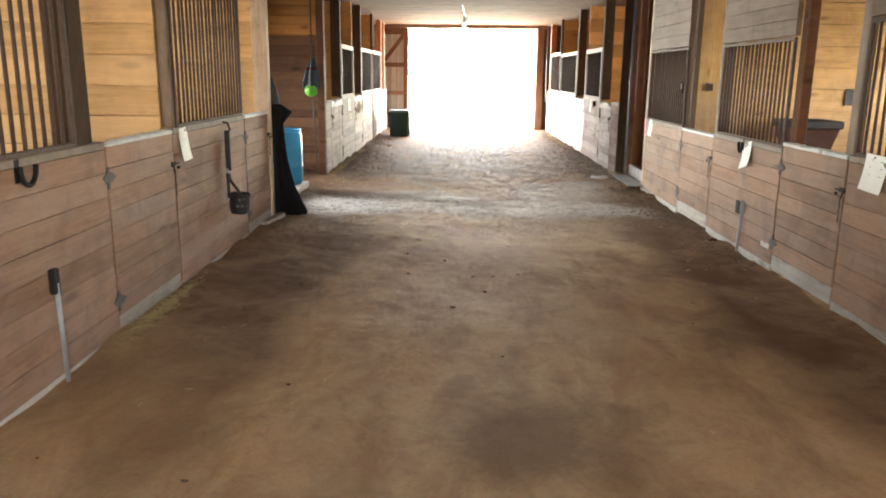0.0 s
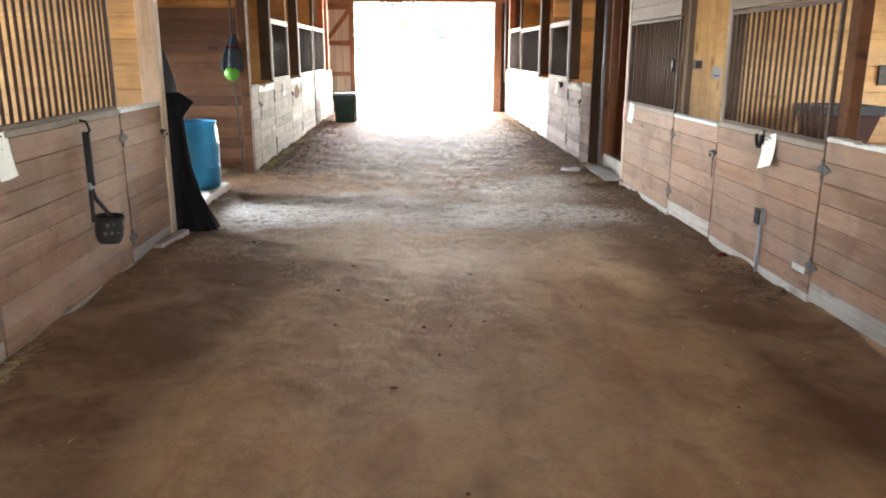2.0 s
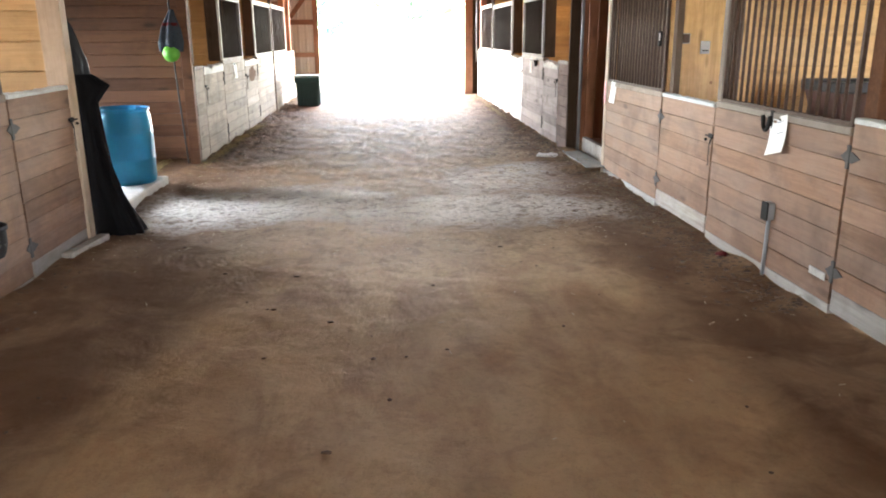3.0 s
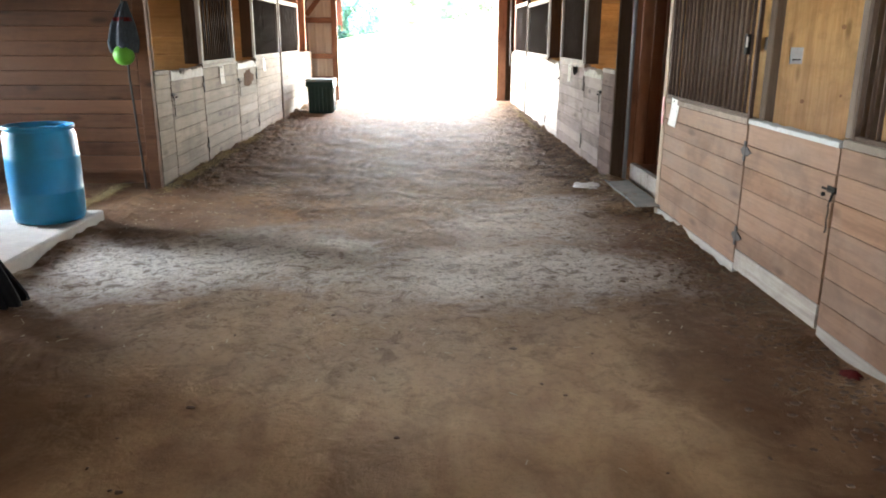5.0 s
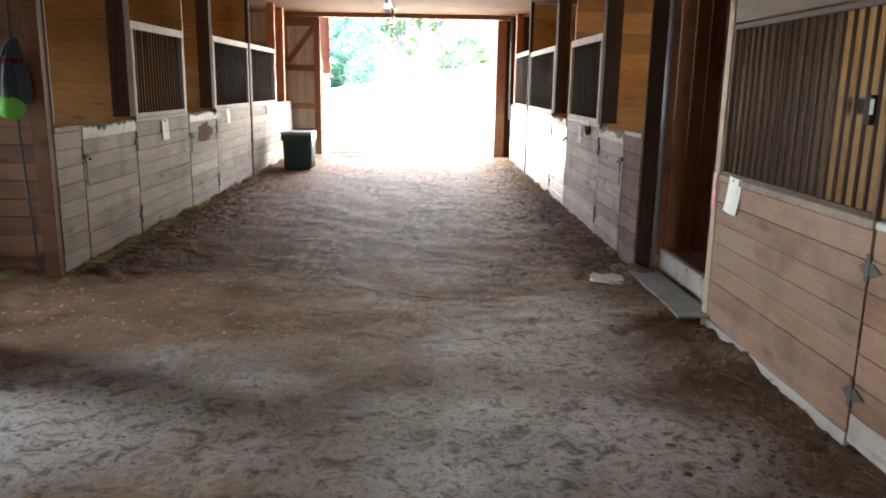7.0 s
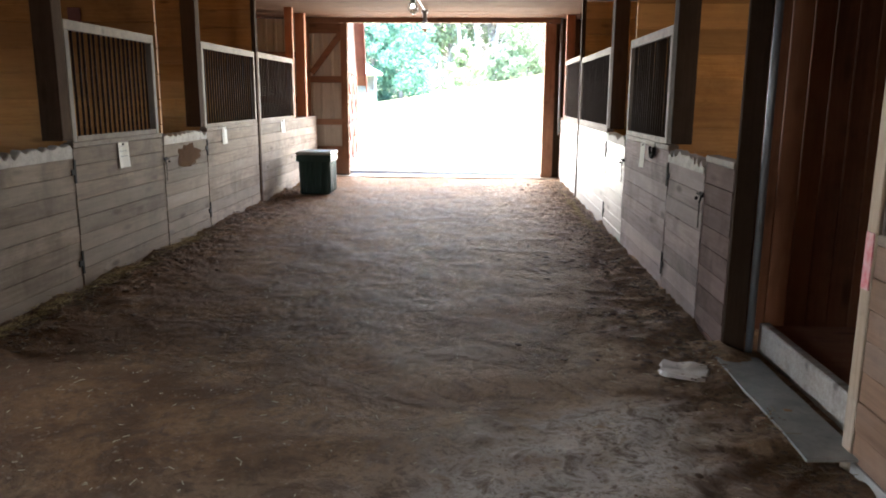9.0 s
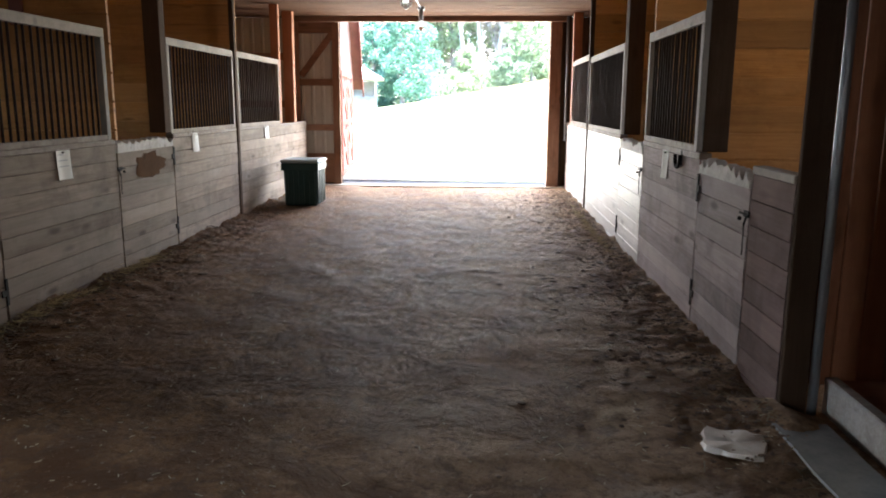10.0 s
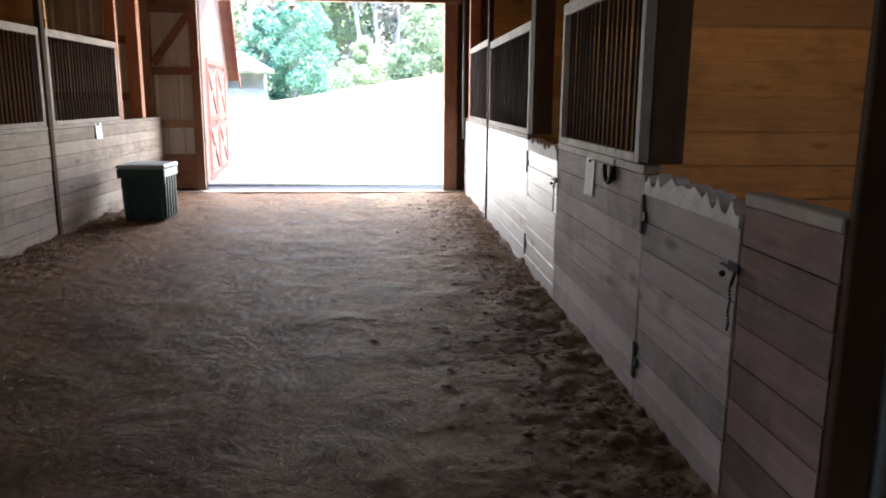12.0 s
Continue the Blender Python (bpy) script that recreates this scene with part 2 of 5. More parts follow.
BARK = plain("grey_bark", (0.36, 0.34, 0.35), 0.5, 0.9, 0, 4, relief=0.8)


def leaves(name, c0, c1):
    def build(nt, bsdf):
        geo = nt.nodes.new("ShaderNodeNewGeometry")
        c = mixc(nt, geo.outputs["Random Per Island"], c0, c1)
        nt.links.new(c, bsdf.inputs["Base Color"])
        bsdf.inputs["Roughness"].default_value = 0.6
        tr = nt.nodes.new("ShaderNodeBsdfTranslucent")
        nt.links.new(c, tr.inputs["Color"])
        mx = nt.nodes.new("ShaderNodeMixShader")
        mx.inputs[0].default_value = 0.35
        nt.links.new(bsdf.outputs[0], mx.inputs[1])
        nt.links.new(tr.outputs[0], mx.inputs[2])
        nt.links.new(mx.outputs[0], nt.nodes["Material Output"].inputs["Surface"])
    return material(name, build)


LEAF_DARK = leaves("dark_foliage", (0.09, 0.21, 0.16), (0.15, 0.3, 0.23))
LEAF_MID = leaves("green_foliage", (0.16, 0.24, 0.17), (0.23, 0.31, 0.22))
LEAF_PALE = leaves("pale_spring_foliage", (0.2, 0.28, 0.17), (0.29, 0.37, 0.24))

LEAF_BUD = leaves("bare_spring_twigs", (0.24, 0.22, 0.24), (0.36, 0.36, 0.31))


def glass(nt, bsdf):
    bsdf.inputs["Transmission Weight"].default_value = 1.0
    bsdf.inputs["Roughness"].default_value = 0.08
    bsdf.inputs["Base Color"].default_value = (0.92, 0.97, 0.93, 1)


GLASS = material("clear_glass", glass)

SILL = plain("dirty_concrete", (0.4, 0.345, 0.28), 0.35, 0.9, 0, 4, relief=0.6, spec=0.1)


# ---- builders ----


def box(bm, x0, x1, y0, y1, z0, z1, bevel=0.0):
    made = bmesh.ops.create_cube(bm, size=1)["verts"]
    for v in made:
        v.co = Vector(((x0 + x1) / 2 + v.co.x * (x1 - x0), (y0 + y1) / 2 + v.co.y * (y1 - y0), (z0 + z1) / 2 + v.co.z * (z1 - z0)))
    if bevel:
        edges = list({e for v in made for e in v.link_edges})
        bmesh.ops.bevel(bm, geom=edges, offset=bevel, segments=1, affect="EDGES")
    return bm


def boxed(*args, **kw):
    return box(bmesh.new(), *args, **kw)


def rod(bm, a, b, r0, r1=None, seg=8):
    """A round bar from a to b."""
    a, b = Vector(a), Vector(b)
    d = b - a
    m = Matrix.Translation((a + b) / 2) @ d.to_track_quat("Z", "Y").to_matrix().to_4x4()
    bmesh.ops.create_cone(bm, cap_ends=True, segments=seg, radius1=r0, radius2=r0 if r1 is None else r1, depth=d.length, matrix=m)
    return bm


def rodded(*args, **kw):
    return rod(bmesh.new(), *args, **kw)


def to_mesh(name, bm, mat, smooth=False):
    me = bpy.data.meshes.new(name)
    bm.to_mesh(me)
    bm.free()
    me.materials.append(mat)
    if smooth:
        for p in me.polygons:
            p.use_smooth = True
    return me


def part(name, bm, mat, parent, label="", smooth=False):
    ob = new(name, to_mesh(name, bm, mat, smooth))
    ob.parent = parent
    if label:
        ob["label"] = label
    return ob


def thing(name, label, category, group="", kind="", at=(0, 0, 0), rz=0):
    ob = new(name)
    ob.matrix_basis = pose(*at, 0, 0, rz)
    return tagged(ob, label, category, group, kind)


def solid(name, bm, mat, label, category, kind="structure", smooth=False, group=""):
    return tagged(new(name, to_mesh(name, bm, mat, smooth)), label, category, group, kind)


PLANKS = {}
JOINT = {"orange_pine_boards": 0.02, "yellow_pine_boards": 0.009, "dull_header_boards": 0.002, "weathered_front_boards": 0.002, "whitish_doorlit_boards": 0.0025, "pale_front_boards": 0.003, "red_grey_half_shade_boards": 0.0018, "red_brown_shaded_boards": 0.003}


def plank_mesh(length, height, thick, mat):
    """A board along x, its face to -y, with eased edges; shared by all of its size."""
    key = (round(length, 3), round(height, 3), round(thick, 3), mat.name)
    if key not in PLANKS:
        e, slot = 0.004, JOINT.get(mat.name, 0.0045)
        prof = [(0, slot + e), (e, slot), (thick * 0.8, slot), (thick * 0.8, 0.0), (thick, 0.0), (thick, height - 0.0005), (e * 0.6, height - 0.0005), (0, height - e)]
        bm = bmesh.new()
        ends = [[bm.verts.new((x, y, z)) for y, z in prof] for x in (0.001, length - 0.001)]
        bm.faces.new(ends[0][::-1]), bm.faces.new(ends[1])
        for i in range(8):
            j = (i + 1) % 8
            bm.faces.new((ends[0][i], ends[0][j], ends[1][j], ends[1][i]))
        bmesh.ops.recalc_face_normals(bm, faces=bm.faces)
        PLANKS[key] = to_mesh("plank", bm, mat)
    return PLANKS[key]


rng = random.Random(7)


def planks(parent, start, turn, length, z0, z1, thick, mat, board=BOARD, lowest=None):
    """Boards stacked from z0 to z1, from start along the direction turned by turn degrees about z; each an object under parent."""
    n = max(1, round((z1 - z0) / board))
    h = (z1 - z0) / n
    inv = parent.matrix_basis.inverted()
    for i in range(n):
        ob = new("plank", plank_mesh(length, h, thick, lowest if lowest and i == 0 else mat))
        ob.parent = parent
        ob.matrix_basis = inv @ pose(start[0], start[1], z0 + i * h, rng.uniform(-0.25, 0.25), 0, turn) @ pose(0, rng.uniform(-0.003, 0.003), 0)


def front_planks(parent, x, side, y0, y1, z0, z1, mat, thick=0.045, lowest=None):
    """Boards of a stall front whose face to the aisle is at x; side -1: to the left of the aisle."""
    if side < 0:
        planks(parent, (x, y0), 90, y1 - y0, z0, z1, thick, mat, lowest=lowest)
    else:
        planks(parent, (x, y1), -90, y1 - y0, z0, z1, thick, mat, lowest=lowest)


def cross_planks(parent, x0, x1, y, z0, z1, mat, thick=0.04, board=BOARD):
    """Boards of a wall across the barn whose face looks towards -y."""
    planks(parent, (x0, y), 0, x1 - x0, z0, z1, thick, mat, board)


# ---- the setting ----


DARK_SPOTS = ((0.15, 3.1, 0.6, 0.65), (-1.6, 7.4, 0.9, 0.8), (-1.75, 6.0, 0.8, 0.75), (1.95, 6.4, 0.7, 0.7), (1.9, 7.9, 0.6, 0.7), (1.9, 4.6, 0.7, 0.6))


def dirt(nt, bsdf):
    tc = nt.nodes.new("ShaderNodeTexCoord").outputs["Object"]
    xyz = nt.nodes.new("ShaderNodeSeparateXYZ")
    nt.links.new(tc, xyz.inputs[0])
    x, y = xyz.outputs[0], xyz.outputs[1]
    broad, mid = noise_tex(nt, tc, 0.6, 5, 0.62, 0.3), noise_tex(nt, tc, 1.9, 8, 0.66, 0.5)
    tread, grit, fine = noise_tex(nt, tc, 7.0, 8, 0.7, 0.8), noise_tex(nt, tc, 27.0, 8, 0.75), noise_tex(nt, tc, 80.0, 4, 0.7)
    mp = nt.nodes.new("ShaderNodeMapping")
    mp.inputs["Scale"].default_value = (2.0, 0.9, 1)
    nt.links.new(tc, mp.inputs["Vector"])
    streak = noise_tex(nt, mp.outputs[0], 1.3, 8, 0.62, 0.6)
    wob = math_node(nt, "ADD", y, math_node(nt, "MULTIPLY", math_node(nt, "SUBTRACT", broad, 0.5), 2.4))

    def part_of(fac, lo, hi, k=1.0):
        return math_node(nt, "MULTIPLY", ramp(nt, fac, lo, hi), k)
    # smooth tan dirt in the first half, greyer dry soil by the bay, dark crumbly soil beyond
    tan = mixc(nt, part_of(streak, 0.4, 0.64), (0.61, 0.425, 0.238), (0.43, 0.277, 0.153))
    tan = mixc(nt, part_of(broad, 0.5, 0.64, 0.6), tan, (0.62, 0.465, 0.275))
    tan = mixc(nt, part_of(mid, 0.56, 0.72, 0.5), tan, (0.26, 0.155, 0.09))
    dry = mixc(nt, part_of(mid, 0.4, 0.62), (0.2, 0.132, 0.084), (0.37, 0.275, 0.195))
    # far soil: darker on the left of the aisle, paler on the right
    dark_soil = mixc(nt, part_of(mid, 0.42, 0.6), (0.115, 0.058, 0.026), (0.27, 0.15, 0.07))
    pale_soil = mixc(nt, part_of(mid, 0.4, 0.58), (0.155, 0.09, 0.046), (0.43, 0.295, 0.18))
    soil = mixc(nt, ramp(nt, math_node(nt, "ADD", x, math_node(nt, "MULTIPLY", broad, 3.0)), 1.5, 3.1), dark_soil, pale_soil)
    c = mixc(nt, part_of(wob, 7.6, 9.2), tan, dry)
    c = mixc(nt, part_of(wob, 10.1, 11.7), c, soil)
    # dark reddish strips beside the stall fronts
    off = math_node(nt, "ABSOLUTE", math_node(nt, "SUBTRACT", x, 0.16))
    side_strip = ramp(nt, math_node(nt, "ADD", off, math_node(nt, "MULTIPLY", broad, 1.1)), 1.95, 2.3)
    side_strip = math_node(nt, "MULTIPLY", side_strip, ramp(nt, math_node(nt, "ADD", y, x), 0.2, 2.6))
    side_strip = math_node(nt, "MULTIPLY", side_strip, math_node(nt, "ADD", part_of(mid, 0.62, 0.4, 0.4), 0.6))
    c = mixc(nt, math_node(nt, "MULTIPLY", side_strip, math_node(nt, "SUBTRACT", 0.92, part_of(wob, 10.5, 13.0, 0.55))), c, mixc(nt, part_of(tread, 0.4, 0.65), (0.14, 0.075, 0.043), (0.25, 0.148, 0.09)))
    # dark red-brown patches with ragged edges
    for px, py, r, amount in DARK_SPOTS:
        d = nt.nodes.new("ShaderNodeVectorMath")
        d.operation = "DISTANCE"
        nt.links.new(tc, d.inputs[0])
        d.inputs[1].default_value = (px, py, 0)
        edge = math_node(nt, "ADD", d.outputs["Value"], math_node(nt, "MULTIPLY", mid, 1.4))
        c = mixc(nt, math_node(nt, "MULTIPLY", ramp(nt, edge, r + 0.75, r * 0.5 + 0.6), amount), c, (0.15, 0.078, 0.042))
    # pale dust trodden out of the wash bay, whitened further for daylight pooled there
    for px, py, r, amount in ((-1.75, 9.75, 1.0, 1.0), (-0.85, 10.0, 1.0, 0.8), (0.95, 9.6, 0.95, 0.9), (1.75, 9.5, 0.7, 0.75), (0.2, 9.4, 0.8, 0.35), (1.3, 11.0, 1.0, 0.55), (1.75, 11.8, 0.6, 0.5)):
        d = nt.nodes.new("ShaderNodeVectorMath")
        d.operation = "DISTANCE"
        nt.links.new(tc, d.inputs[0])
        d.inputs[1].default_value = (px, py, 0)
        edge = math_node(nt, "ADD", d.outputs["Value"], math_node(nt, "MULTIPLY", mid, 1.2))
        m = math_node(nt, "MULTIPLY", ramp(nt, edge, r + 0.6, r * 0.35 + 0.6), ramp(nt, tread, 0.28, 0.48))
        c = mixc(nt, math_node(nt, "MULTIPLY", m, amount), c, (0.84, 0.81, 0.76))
    # hoof-churned dark spots, crumbs and light flecks
    loose = math_node(nt, "ADD", part_of(wob, 7.2, 9.2, 0.8), 0.2)
    c = mixc(nt, math_node(nt, "MULTIPLY", part_of(tread, 0.5, 0.62, 0.75), loose), c, (0.11, 0.066, 0.04))
    c = mixc(nt, math_node(nt, "MULTIPLY", part_of(grit, 0.52, 0.64, 0.75), loose), c, (0.12, 0.075, 0.048))
    c = mixc(nt, math_node(nt, "MULTIPLY", part_of(grit, 0.42, 0.32, 0.5), loose), c, (0.56, 0.46, 0.36))
    c = mixc(nt, part_of(fine, 0.56, 0.72, 0.35), c, (0.16, 0.095, 0.055))
    nt.links.new(c, bsdf.inputs["Base Color"])
    bsdf.inputs["Roughness"].default_value = 0.68
    bsdf.inputs["Specular IOR Level"].default_value = 0.06
    bsdf.inputs["Specular Tint"].default_value = (1.0, 0.84, 0.7, 1)
    relief = math_node(nt, "ADD", math_node(nt, "MULTIPLY", tread, -0.4), math_node(nt, "ADD", math_node(nt, "MULTIPLY", grit, -0.5), math_node(nt, "MULTIPLY", fine, -0.2)))
    uneven = math_node(nt, "ADD", part_of(mid, 0.36, 0.62, 0.8), 0.3)
    bump(nt, bsdf, math_node(nt, "MULTIPLY", math_node(nt, "MULTIPLY", relief, loose), uneven), 1.0, 0.06)


DIRT = material("packed_dirt", dirt)


def grass(nt, bsdf):
    tc = nt.nodes.new("ShaderNodeTexCoord").outputs["Object"]
    broad, fine = noise_tex(nt, tc, 0.12, 4, 0.6), noise_tex(nt, tc, 3.0, 6, 0.7)
    c = mixc(nt, ramp(nt, broad, 0.3, 0.7), (0.17, 0.185, 0.085), (0.24, 0.225, 0.12))
    c = mixc(nt, math_node(nt, "MULTIPLY", ramp(nt, fine, 0.45, 0.75), 0.6), c, (0.11, 0.125, 0.05))
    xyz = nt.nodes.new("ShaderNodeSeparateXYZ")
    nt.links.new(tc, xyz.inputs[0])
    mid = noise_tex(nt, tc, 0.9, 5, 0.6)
    # bare dirt by the doorway, made near black to hold the barn's shade too
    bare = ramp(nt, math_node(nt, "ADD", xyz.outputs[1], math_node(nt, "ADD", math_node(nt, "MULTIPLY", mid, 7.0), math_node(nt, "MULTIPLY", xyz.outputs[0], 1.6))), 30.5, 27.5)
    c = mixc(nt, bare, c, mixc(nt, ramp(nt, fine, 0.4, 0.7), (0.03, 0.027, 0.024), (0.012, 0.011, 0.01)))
    nt.links.new(c, bsdf.inputs["Base Color"])
    bsdf.inputs["Roughness"].default_value = 0.9
    bump(nt, bsdf, fine, 0.8, 0.05)


GRASS = material("meadow_grass", grass)


def floor_height(x, y):
    p = Vector((x, y, 0))
    h = 0.016 * noise.noise(p * 0.8) + 0.008 * noise.noise(p * 2.7) + 0.004 * noise.noise(p * 8)
    rough = 0.08 + 0.92 * min(1, max(0, (y - 8) / 3))
    h += rough * (0.014 * noise.noise(p * 2.1 + Vector((7, 2, 0))) + 0.006 * abs(noise.noise(p * 5.5 + Vector((3, 1, 0)))) + 0.004 * noise.noise(p * 9.3) + 0.005 * noise.noise(p * 19.0))
    right = XR1 if y < 11.6 else XR2
    edge = min(abs(x - XL), abs(x - right))
    if -2.6 < x < 2.7:
        h += 0.05 * max(0, 1 - edge / 0.5) ** 2 * (0.4 + noise.noise(p * 1.9))
        near = max(0, 1 - edge / 1.0)
        h += rough * near * (0.05 * max(0, noise.noise(p * 2.6 + Vector((1, 5, 0)))) + 0.024 * noise.noise(p * 6.1) + 0.02 * noise.noise(p * 13.0))
    if y < 11.7:
        h -= 0.06 * max(0, 1 - abs(x - XR1) / 0.8)
    return h - 0.012


def field_height(x, y):
    if -4.2 < y < 24.5 and abs(x) < 6.5:
        return -0.25
    s = max(0, (y - 26) / 34)
    rise = s * (0.35 + 0.65 * min(1, s)) if s < 1 else 1 + 0.45 * (s - 1)
    xx = max(-14, min(14, x))
    return rise * (2.3 + 0.16 * xx) - 0.02 + 0.03 * noise.noise(Vector((x * 0.6, y * 0.6, 0))) * min(1, s * 8)


def sheet(xs, ys, height):
    bm = bmesh.new()
    rows = [[bm.verts.new((x, y, height(x, y))) for x in xs] for y in ys]
    for r0, r1 in zip(rows, rows[1:]):
        for i in range(len(xs) - 1):
            bm.faces.new((r0[i], r0[i + 1], r1[i + 1], r1[i]))
    return bm


fx = [-6.2, -5, -4, -3.2] + [-2.8 + 0.03 * i for i in range(187)] + [3.2, 4.2, 5.2, 6.2]
fy = [-4, -3] + [-2 + 0.1 * i for i in range(60)] + [4 + 0.03 * i for i in range(671)]
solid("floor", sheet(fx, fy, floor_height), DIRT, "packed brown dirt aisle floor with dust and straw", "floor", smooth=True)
gx = sorted({-900, -400, -200, -100, -60, -40, -30, 30, 40, 60, 100, 200, 400, 900} | {-24 + 1.5 * i for i in range(33)})
gy = sorted({-900, -300, -100, -40, -20, -4.3, -4.1, 24.4, 24.6} | {26 + 1.5 * i for i in range(40)} | {90, 110, 150, 250, 500, 1200})
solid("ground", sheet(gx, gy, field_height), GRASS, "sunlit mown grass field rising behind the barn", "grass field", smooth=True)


def wall_with_holes(bm, axis, at0, at1, a0, a1, z0, z1, holes):
    """A wall as thick as at0 to at1 across the axis, with square holes (b0, b1, h0, h1) in order."""
    cur = a0
    def put(b0, b1, h0, h1):
        if b1 - b0 > 1e-4 and h1 - h0 > 1e-4:
            box(bm, *((at0, at1, b0, b1) if axis == "x" else (b0, b1, at0, at1)), h0, h1)
    for b0, b1, h0, h1 in holes:
        put(cur, b0, z0, z1), put(b0, b1, z0, h0), put(b0, b1, h1, z1)
        cur = b1
    put(cur, a1, z0, z1)
    return bm


win_l = [(a, b, 1.4, 2.3) for a, b, _ in WINDOWS_L]
win_l = sorted(win_l + [(11.15, 12.2, 1.1, 2.1)])
solid("wall_west", wall_with_holes(bmesh.new(), "x", -BACK - 0.15, -BACK, Y0, Y1, -0.2, CEIL, win_l), PINE, "outer barn wall of pine boards with openings", "wall")
solid("wall_east", wall_with_holes(bmesh.new(), "x", BACK, BACK + 0.15, Y0, Y1, -0.2, CEIL, [(a, b, 1.4, 2.3) for a, b, _ in WINDOWS_R]), PINE, "outer barn wall of pine boards with openings", "wall")
# south doorway is out of view, added to let fill light in
solid("wall_south", wall_with_holes(bmesh.new(), "y", Y0 - 0.15, Y0, -BACK, BACK, -0.2, CEIL, [(-0.5, 0.7, 0.0, 2.1)]), PINE, "end barn wall with a wide open doorway", "wall")
DOOR_L, DOOR_R, DOOR_T = -1.86, 2.33, 3.16
solid("wall_north", wall_with_holes(bmesh.new(), "y", Y1, Y1 + 0.15, -BACK, BACK, -0.2, CEIL, [(DOOR_L, DOOR_R, -0.2, DOOR_T)]), POST, "end barn wall with a wide open doorway", "wall")

bm = bmesh.new()
y = Y0
while y < Y1:
    box(bm, -BACK, BACK, y + 0.005, min(Y1, y + 0.138), CEIL + rng.uniform(0, 0.004), CEIL + 0.04)
    y += 0.145
solid("ceiling", bm, CEILING, "low ceiling of narrow brown boards", "ceiling")
solid("roof_deck", boxed(-BACK - 0.4, BACK + 0.4, Y0 - 0.3, Y1 + 0.3, CEIL + 0.045, CEIL + 0.2), METALSHEET, "flat closing deck above the ceiling boards", "roof")


# ---- stalls ----


def post(x0, x1, y0, y1, z0=-0.1, z1=CEIL, mat=POST, label="dark-stained square timber barn post"):
    return solid("post", boxed(x0, x1, y0, y1, z0, z1, bevel=0.006), mat, label, "post", "structure")


def span_x(x, side, depth, inset=0.0):
    """Two x values, from the front's face into the stall."""
    return (x - inset - depth, x - inset) if side < 0 else (x + inset, x + inset + depth)


def half_wall(x, side, y0, y1, top, mat, label, z0=-0.14, cap=True):
    t = thing("stall_wall", label, "stall wall", "stall fronts", "structure")
    front_planks(t, x, side, y0, y1, z0, top - (0.05 if cap else 0), mat, lowest=DUSTY if mat is FRONT else None)
    if cap:
        a, b = span_x(x, side, 0.09, -0.006)
        part("cap_rail", boxed(a, b, y0 + 0.002, y1 - 0.002, top - 0.048, top, bevel=0.006), RAIL, t)
    return t


def hinge(parent, x, side, y, z, toward, plate=False):
    bm = bmesh.new()
    a, b = span_x(x, side, 0.012, -0.012)
    if plate:
        box(bm, a, b, y - 0.016, y + 0.016, z - 0.1, z + 0.1, 0.003)
        box(bm, a, b, min(y, y + toward * 0.06), max(y, y + toward * 0.06), z - 0.03, z + 0.02, 0.003)
        return part("hinge", bm, IRON, parent, "black iron plate hinge")
    box(bm, a, b, y - 0.016, y + 0.016, z - 0.07, z + 0.07, 0.003)
    for way, reach in ((toward, 0.11), (-toward, 0.07)):
        tips = [(y, z - 0.03), (y + way * reach * 0.35, z - 0.032), (y + way * reach, z), (y + way * reach * 0.35, z + 0.032), (y, z + 0.03)]
        lo, hi = [[bm.verts.new((xx_, yy, zz)) for yy, zz in tips] for xx_ in (a + 0.003, b - 0.002)]
        bm.faces.new(lo), bm.faces.new(hi[::-1])
        for i in range(5):
            bm.faces.new((lo[i], lo[(i + 1) % 5], hi[(i + 1) % 5], hi[i]))
    bmesh.ops.recalc_face_normals(bm, faces=bm.faces)
    return part("hinge", bm, WEATHERED, parent, "dark weathered strap hinge")


def latch(parent, x, side, y, z):
    bm = bmesh.new()
    a = x - side * 0.02
    rod(bm, (a, y - 0.07, z), (a, y + 0.07, z), 0.007)
    box(bm, *sorted((x, x - side * 0.01)), y - 0.045, y + 0.04, z - 0.018, z + 0.018)
    rod(bm, (a, y - 0.05, z), (a - side * 0.015, y - 0.05, z - 0.06), 0.007)
    bmesh.ops.create_icosphere(bm, subdivisions=1, radius=0.014, matrix=Matrix.Translation((a - side * 0.014, y + 0.03, z - 0.03)))
    lk = part("latch", bm, IRON, parent, "rusty bolt latch with a snap")
    ch = bmesh.new()
    for i in range(14):
        bmesh.ops.create_icosphere(ch, subdivisions=1, radius=0.0065, matrix=Matrix.Translation((a - side * 0.006, y - 0.03 + 0.004 * math.sin(i), z - 0.06 - 0.0135 * i)))
    part("chain", ch, IRON, lk)
    return lk


